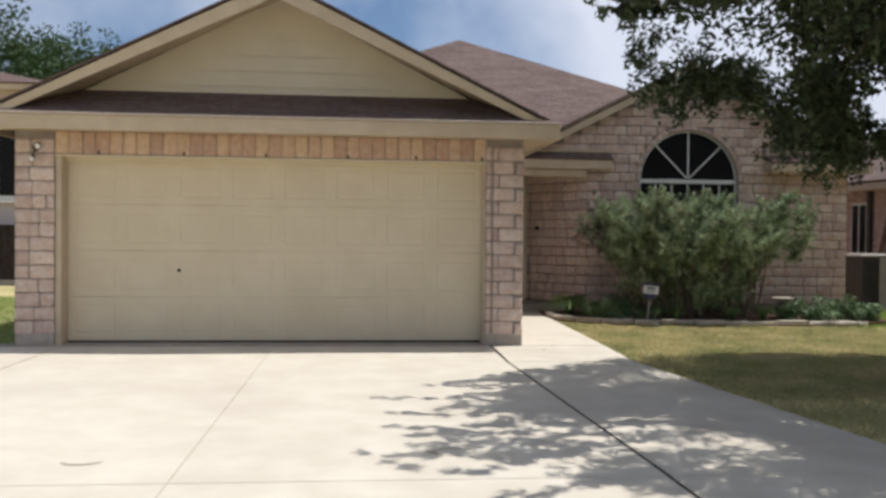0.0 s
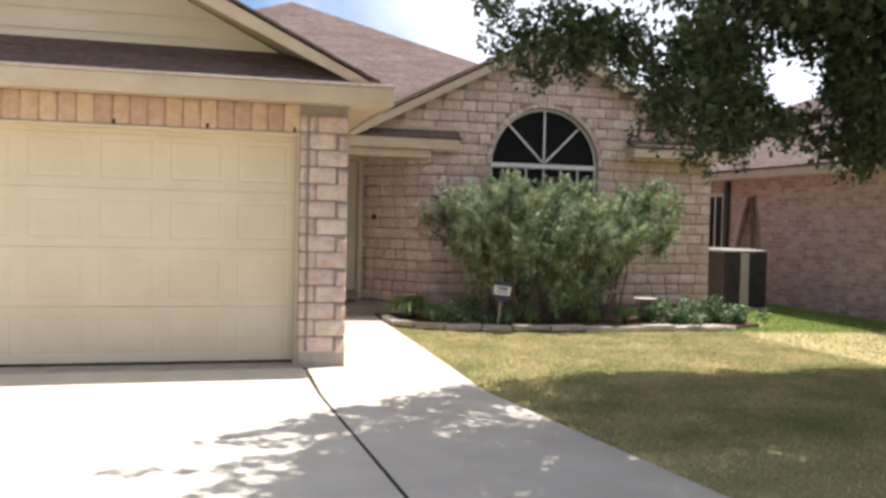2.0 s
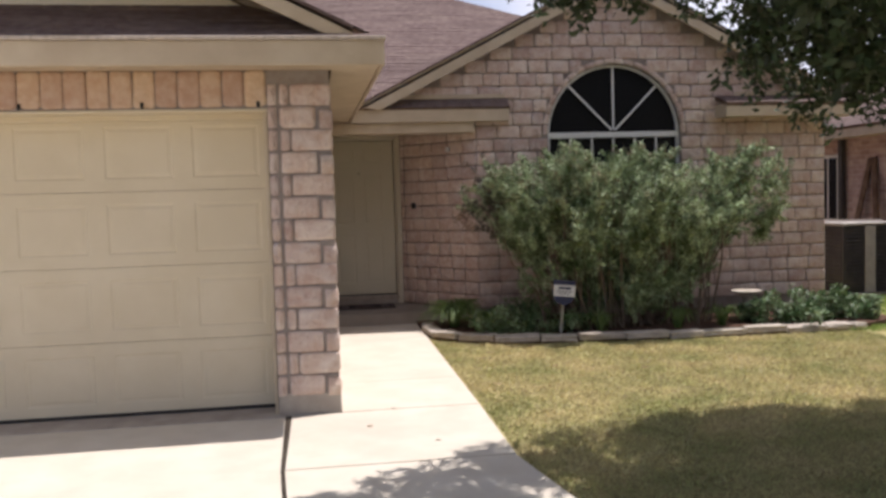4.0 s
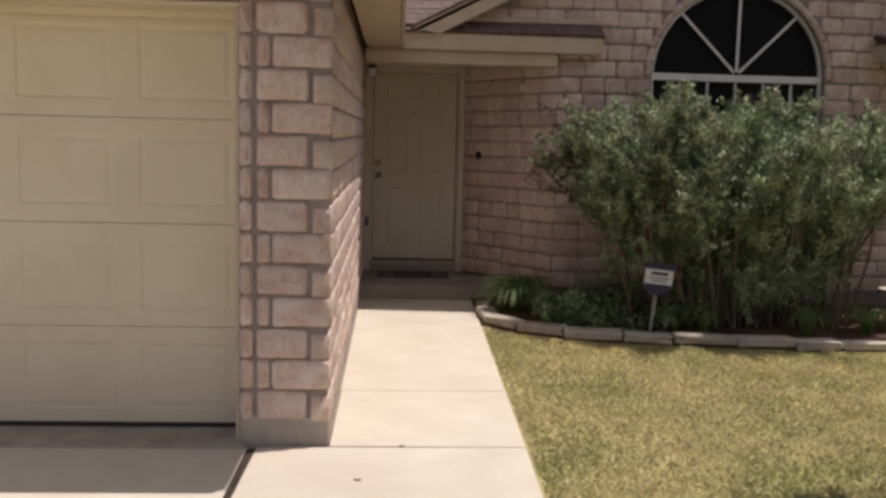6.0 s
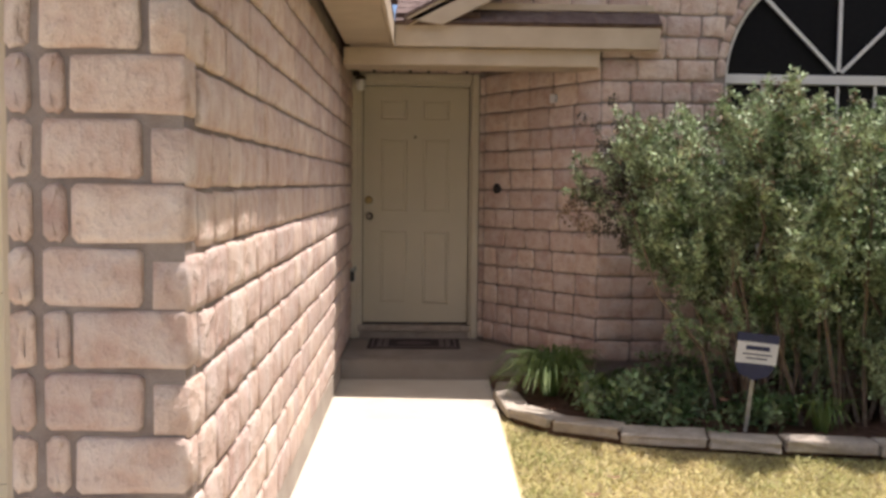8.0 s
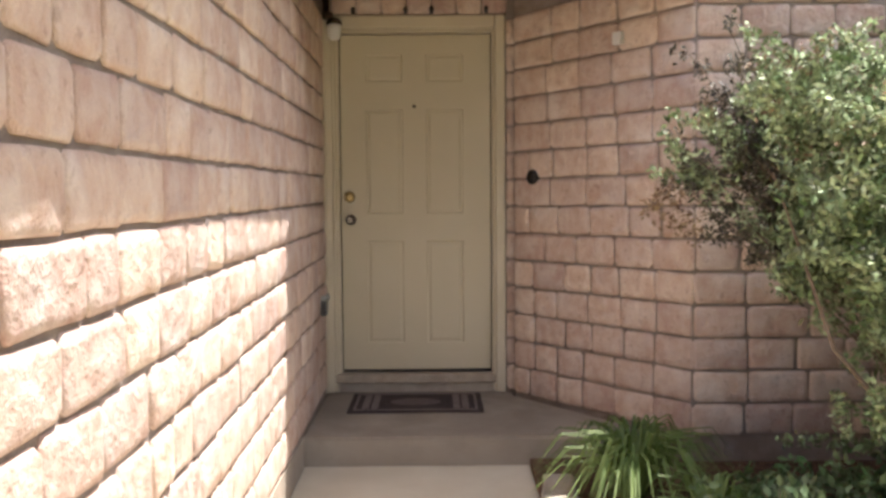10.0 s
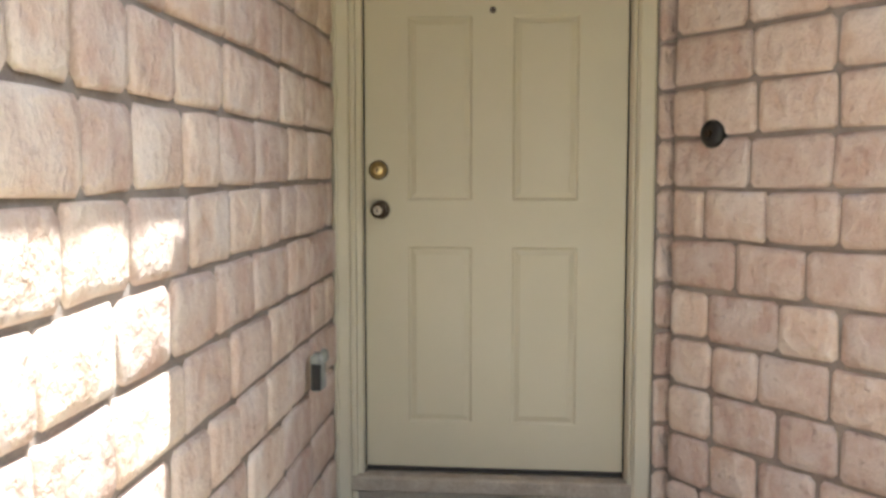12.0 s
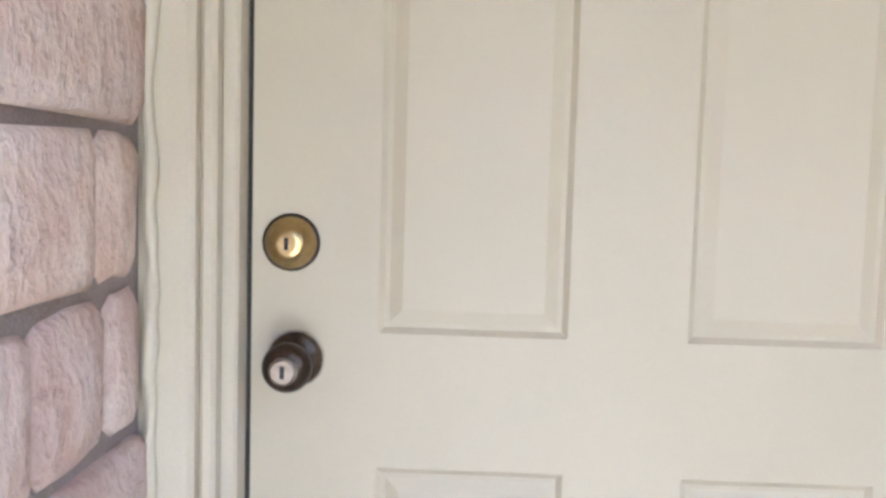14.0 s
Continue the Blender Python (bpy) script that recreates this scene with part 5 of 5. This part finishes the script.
# long thin sprays reaching west over the drive
reach = []
for k in range(120):
    x, y, z = npr.uniform(0.2, 1.7), npr.uniform(-5.2, -0.9), npr.uniform(3.5, 4.6)
    d = unit(np.array([-1.0, npr.normal() * 0.25 - 0.1, -0.12]))
    for s in range(npr.integers(4, 11)):
        q = np.array([x, y, z]) + d * 0.105 * s + npr.normal(size=3) * 0.035
        if shades_lawn(*q, 0.08):
            reach.append(q)
reach = np.array(reach)
trunk = bmesh.new()
tube([(5.4, -4.0, -0.08), (5.38, -4.0, 0.25), (5.3, -4.02, 1.2), (5.2, -4.1, 2.1)], [0.34, 0.24, 0.2, 0.19], 12, trunk)
part("trunk", trunk, BARK, oak, "rough grey-brown trunk", smooth=True)
limbs = bmesh.new()
fork = np.array([5.2, -4.1, 2.0])
heads = []
for k in range(11):
    a = 2 * math.pi * k / 11 + npr.uniform(-0.2, 0.2)
    e = np.array([CX + RXO * 0.62 * math.cos(a), CY + RYO * 0.62 * math.sin(a), npr.uniform(3.9, 5.2)])
    m = fork + (e - fork) * np.array([0.45, 0.45, 0.62]) + npr.normal(size=3) * 0.15
    tube([fork, m, e], [0.10, 0.065, 0.03], 7, limbs)
    heads += [fork + (m - fork) * 0.7, m, (m + e) / 2, e]
heads = np.array(heads)
for q in cl[::6]:
    h = heads[np.argmin(((heads - q) ** 2).sum(1))]
    mid = (h + q) / 2 + npr.normal(size=3) * 0.12
    tube([h, mid, q], [0.016, 0.010, 0.004], 4, limbs)
part("branching", limbs, BARK, oak, "dark spreading limbs", "stuff")
part("crown", clump_leaves("crown", cl, np.where(cl[:, 0] < 1.6, 0.14, 0.2) + 0.18 * npr.random(len(cl)), 96, 0.085, 0.042, 0.3), OAK_LEAF, oak, "dense dark small leaves", "stuff")
part("reaching_sprays", clump_leaves("reaching_sprays", reach, 0.075, 20, 0.075, 0.036, 0.2), OAK_LEAF, oak, "thin leafy sprays", "stuff")
# drooping twigs along the edge over the lawn
droop = []
for k in range(230):
    x = npr.uniform(0.8, 4.6)
    y = npr.uniform(-1.8, -0.4)
    z = float(crown_low(x, y)) + npr.uniform(0.1, 0.45)
    d = np.array([npr.normal() * 0.25, npr.normal() * 0.2 + 0.1, -0.5])
    for s in range(npr.integers(3, 7)):
        q = np.array([x, y, z]) + d * 0.11 * s
        if shades_lawn(*q, 0.05) and not in_gap(*q):
            droop.append(q)
droop = np.array(droop)
part("hanging_sprays", clump_leaves("hanging_sprays", droop, 0.10, 16, 0.068, 0.03, 0.3), OAK_LEAF, oak, "drooping leafy sprays", "stuff")


def far_tree(x, y, h, r, n, label):
    t = thing("tree", (x, y, -0.03), label, "tree")
    bm = tube([(x, y, -0.05), (x + 0.1, y, h * 0.3), (x, y, h * 0.6)], [0.25, 0.18, 0.1], 8)
    for k in range(7):
        a = npr.uniform(0, 2 * math.pi)
        tube([(x, y, h * 0.35), (x + r * 0.35 * math.cos(a), y + r * 0.35 * math.sin(a), h * 0.55), (x + r * 0.7 * math.cos(a), y + r * 0.7 * math.sin(a), h * 0.72)], [0.09, 0.06, 0.03], 6, bm)
    part("trunk", bm, BARK, t)
    v = unit(npr.normal(size=(n, 3))) * (npr.random((n, 1)) ** 0.4) * np.array([r, r, h * 0.36])
    c = v + np.array([x, y, h * 0.66])
    c += npr.normal(size=c.shape) * 0.3
    part("crown", clump_leaves("crown", c, 0.5, 60, 0.17, 0.08, 0.4), FAR_LEAF, t, "leafy green crown", "stuff")


far_tree(-14.6, 21.0, 8.1, 3.4, 460, "green tree rising behind the neighbouring roof")
far_tree(-13.1, 24.5, 8.5, 2.7, 380, "green tree rising behind the garage roof")

# ---------- lawn ----------
def blades(name, x0, x1, y0, y1, n, keep, mat, height):
    p = np.stack([npr.uniform(x0, x1, n), npr.uniform(y0, y1, n)], 1)
    p = p[keep(p[:, 0], p[:, 1])]
    n = len(p)
    a = npr.uniform(0, 2 * math.pi, n)
    h = height * (0.5 + npr.random(n))
    c = np.concatenate([p, np.full((n, 1), -0.035)], 1) + np.stack([np.zeros(n), np.zeros(n), h * 0.42], 1)
    along = unit(np.stack([npr.normal(size=n) * 1.3, npr.normal(size=n) * 1.3, np.ones(n)], 1))
    nor = unit(np.stack([np.cos(a), np.sin(a), np.full(n, 0.8)], 1))
    return tagged(part(name, leaf_mesh(name, c, along, nor, h, 0.006 + 0.004 * npr.random(n)), mat), "short dry yellow-green lawn grass", "grass", kind="stuff")


def border_y(x):
    return np.interp(x, [1.0, 1.05, 1.2, 1.36, 1.68, 2.1, 2.7, 3.3, 4.0, 4.8, 5.65, 6.3], [3.6, 3.3, 2.93, 2.76, 2.60, 2.48, 2.38, 2.31, 2.28, 2.26, 2.22, 2.6])


def on_lawn(x, y):
    e = np.where(y > -1.29, 0.985 + 0.018 * (y + 1.29), 0.955 + (-1.29 - y) * 0.138)
    return (x > e) & (y < border_y(x))


blades("grass", 0.95, 5.5, -3.2, 2.9, 150000, on_lawn, BLADE, 0.034)
blades("grass", 1.0, 8.5, -7.0, 4.9, 110000, on_lawn, BLADE, 0.038)
GREEN_BLADE = leafy("green_blade", (0.19, 0.31, 0.055), (0.28, 0.35, 0.09), 0.35, 0.3)
blades("grass", 5.4, 8.7, 0.8, 7.5, 50000, lambda x, y: (y > 2.15 - 0.1 * (x - 5.4)) & ((x > 6.4) | (y < 2.6)), GREEN_BLADE, 0.06)
blades("grass", -9.5, -5.75, 0.2, 7.5, 30000, lambda x, y: x < -5.75, GREEN_BLADE, 0.06)

# fallen leaves on the paving and lawn
for x, y, z, s in ((0.16, -0.45, 0.0, 0.016), (0.36, 0.0, 0.0, 0.014), (0.55, -0.9, 0.0, 0.012), (1.35, 1.75, 0.0, 0.035), (1.5, 2.0, 0.0, 0.03), (1.9, 1.2, 0.0, 0.03), (2.6, 0.9, 0.0, 0.03), (1.25, 0.6, 0.0, 0.03)):
    t = thing("fallen_leaf", (x, y, z), "dry curled fallen leaf", "leaf", "fallen leaves")
    bm = bmesh.new()
    vs = [bm.verts.new((x + s * math.cos(a) * (1.5 if k % 2 else 0.9), y + s * math.sin(a) * 0.7, z + 0.006 * (k % 2) + 0.002)) for k, a in enumerate(2 * math.pi * q / 8 for q in range(8))]
    mid = bm.verts.new((x, y, z + 0.001))
    for a, b in zip(vs, vs[1:] + vs[:1]):
        bm.faces.new((mid, a, b))
    part("blade", bm, DRYLEAF, t)

# ---------- bricks of the walls ----------
ROWS = range(1, 15)
TOP = 2.40
place_bricks(entry, lay(lambda k, v: [(0.0 if k % 2 else 0.105, 5.215)], 0.15, 0.31, ROWS, -0.05), (0, 0, 0), (-0.035, 5.215, 0.075), (5.215, 0.035, 0), key=lambda b: b[1] > 2.1)
place_bricks(pier, lay(lambda k, v: [(-0.366, -0.105)] if k % 2 else [(-0.366, -0.285), (-0.285, 0.0)], 0.3, 0.4, ROWS, -0.03), (0, 0, 0), (1, 0, 0), (0, -1, 0))
place_bricks(pier, lay(lambda k, v: [(-0.442, -0.376)], 0.066, 0.066, ROWS, -0.03), (0, 0, 0), (1, 0, 0), (0, -1, 0))
place_bricks(pier_w, lay(lambda k, v: [(-5.72, -5.29)], 0.15, 0.28, ROWS, -0.03), (0, 0, 0), (1, 0, 0), (0, -1, 0))
sold = [(-5.285 + 0.148 * (i + 0.5) * (4.84 / (0.148 * 33)), 2.148 + 0.128, 0.148 * (4.84 / (0.148 * 33)) - GAP) for i in range(33)]
place_bricks(lintel, sold, (0, 0, 0), (1, 0, 0), (0, -1, 0), height=0.245, mat=SOLDIER)
place_bricks(angled, lay(lambda k, v: [(0.0, (A1 - A0).length)], 0.19, 0.27, ROWS), A0, ang_dir, ang_out)
door_head = structure("wall_door_head", bx(0.0, 1.024, 5.242, 5.358, 2.362, 2.468, 0), MORTAR, "low course of bricks above the door casing")
place_bricks(door_head, [(0.01 + 0.146 * (i + 0.5), 2.416, 0.134) for i in range(7)], (0, 5.228, 0), (1, 0, 0), (0, -1, 0), height=0.094)
door_strip = structure("wall_door_strip", bx(1.026, 1.10, 5.24, 5.36, 0.142, 2.45, 0), MORTAR, "narrow brick strip beside door casing")
place_bricks(door_strip, lay(lambda k, v: [(1.024, 1.092)], 0.068, 0.068, ROWS), (0, 5.226, 0), (1, 0, 0), (0, -1, 0))


def front_spans(k, v):
    x0, x1 = 1.825, 6.34
    if v > 2.44:
        x0 = max(0.45, GPX - (GPZ - 0.18 - v) / GS)
        x1 = min(6.34, GPX + (GPZ - 0.18 - v) / GS)
    if v > GPZ - 0.3:
        return []
    R = WR + 0.075
    if 0.82 < v < WZ:
        half = WR + 0.01
    elif WZ <= v < WZ + R:
        half = math.sqrt(R * R - (v - WZ) ** 2)
    else:
        return [(x0, x1)]
    return [(x0, WX - half), (WX + half, x1)]


place_bricks(front, lay(front_spans, 0.2, 0.3, range(1, 27)), (0, FY, 0), (1, 0, 0), (0, -1, 0), key=lambda b: abs(b[0] - 2.6) + 0.3 * abs(b[1] - 2))
for i in range(22):
    a = math.pi * (i + 0.5) / 22
    m = Matrix.Translation((WX + (WR + 0.036) * math.cos(a), FY, WZ + (WR + 0.036) * math.sin(a))) @ Matrix(((1, 0, 0), (0, 0, -1), (0, 1, 0))).to_4x4() @ Matrix.Rotation(a - math.pi / 2, 4, "Z")
    ob = new("arch_brick", brick_mesh(0.12, 0.062))
    ob.parent, ob.matrix_basis = front, m
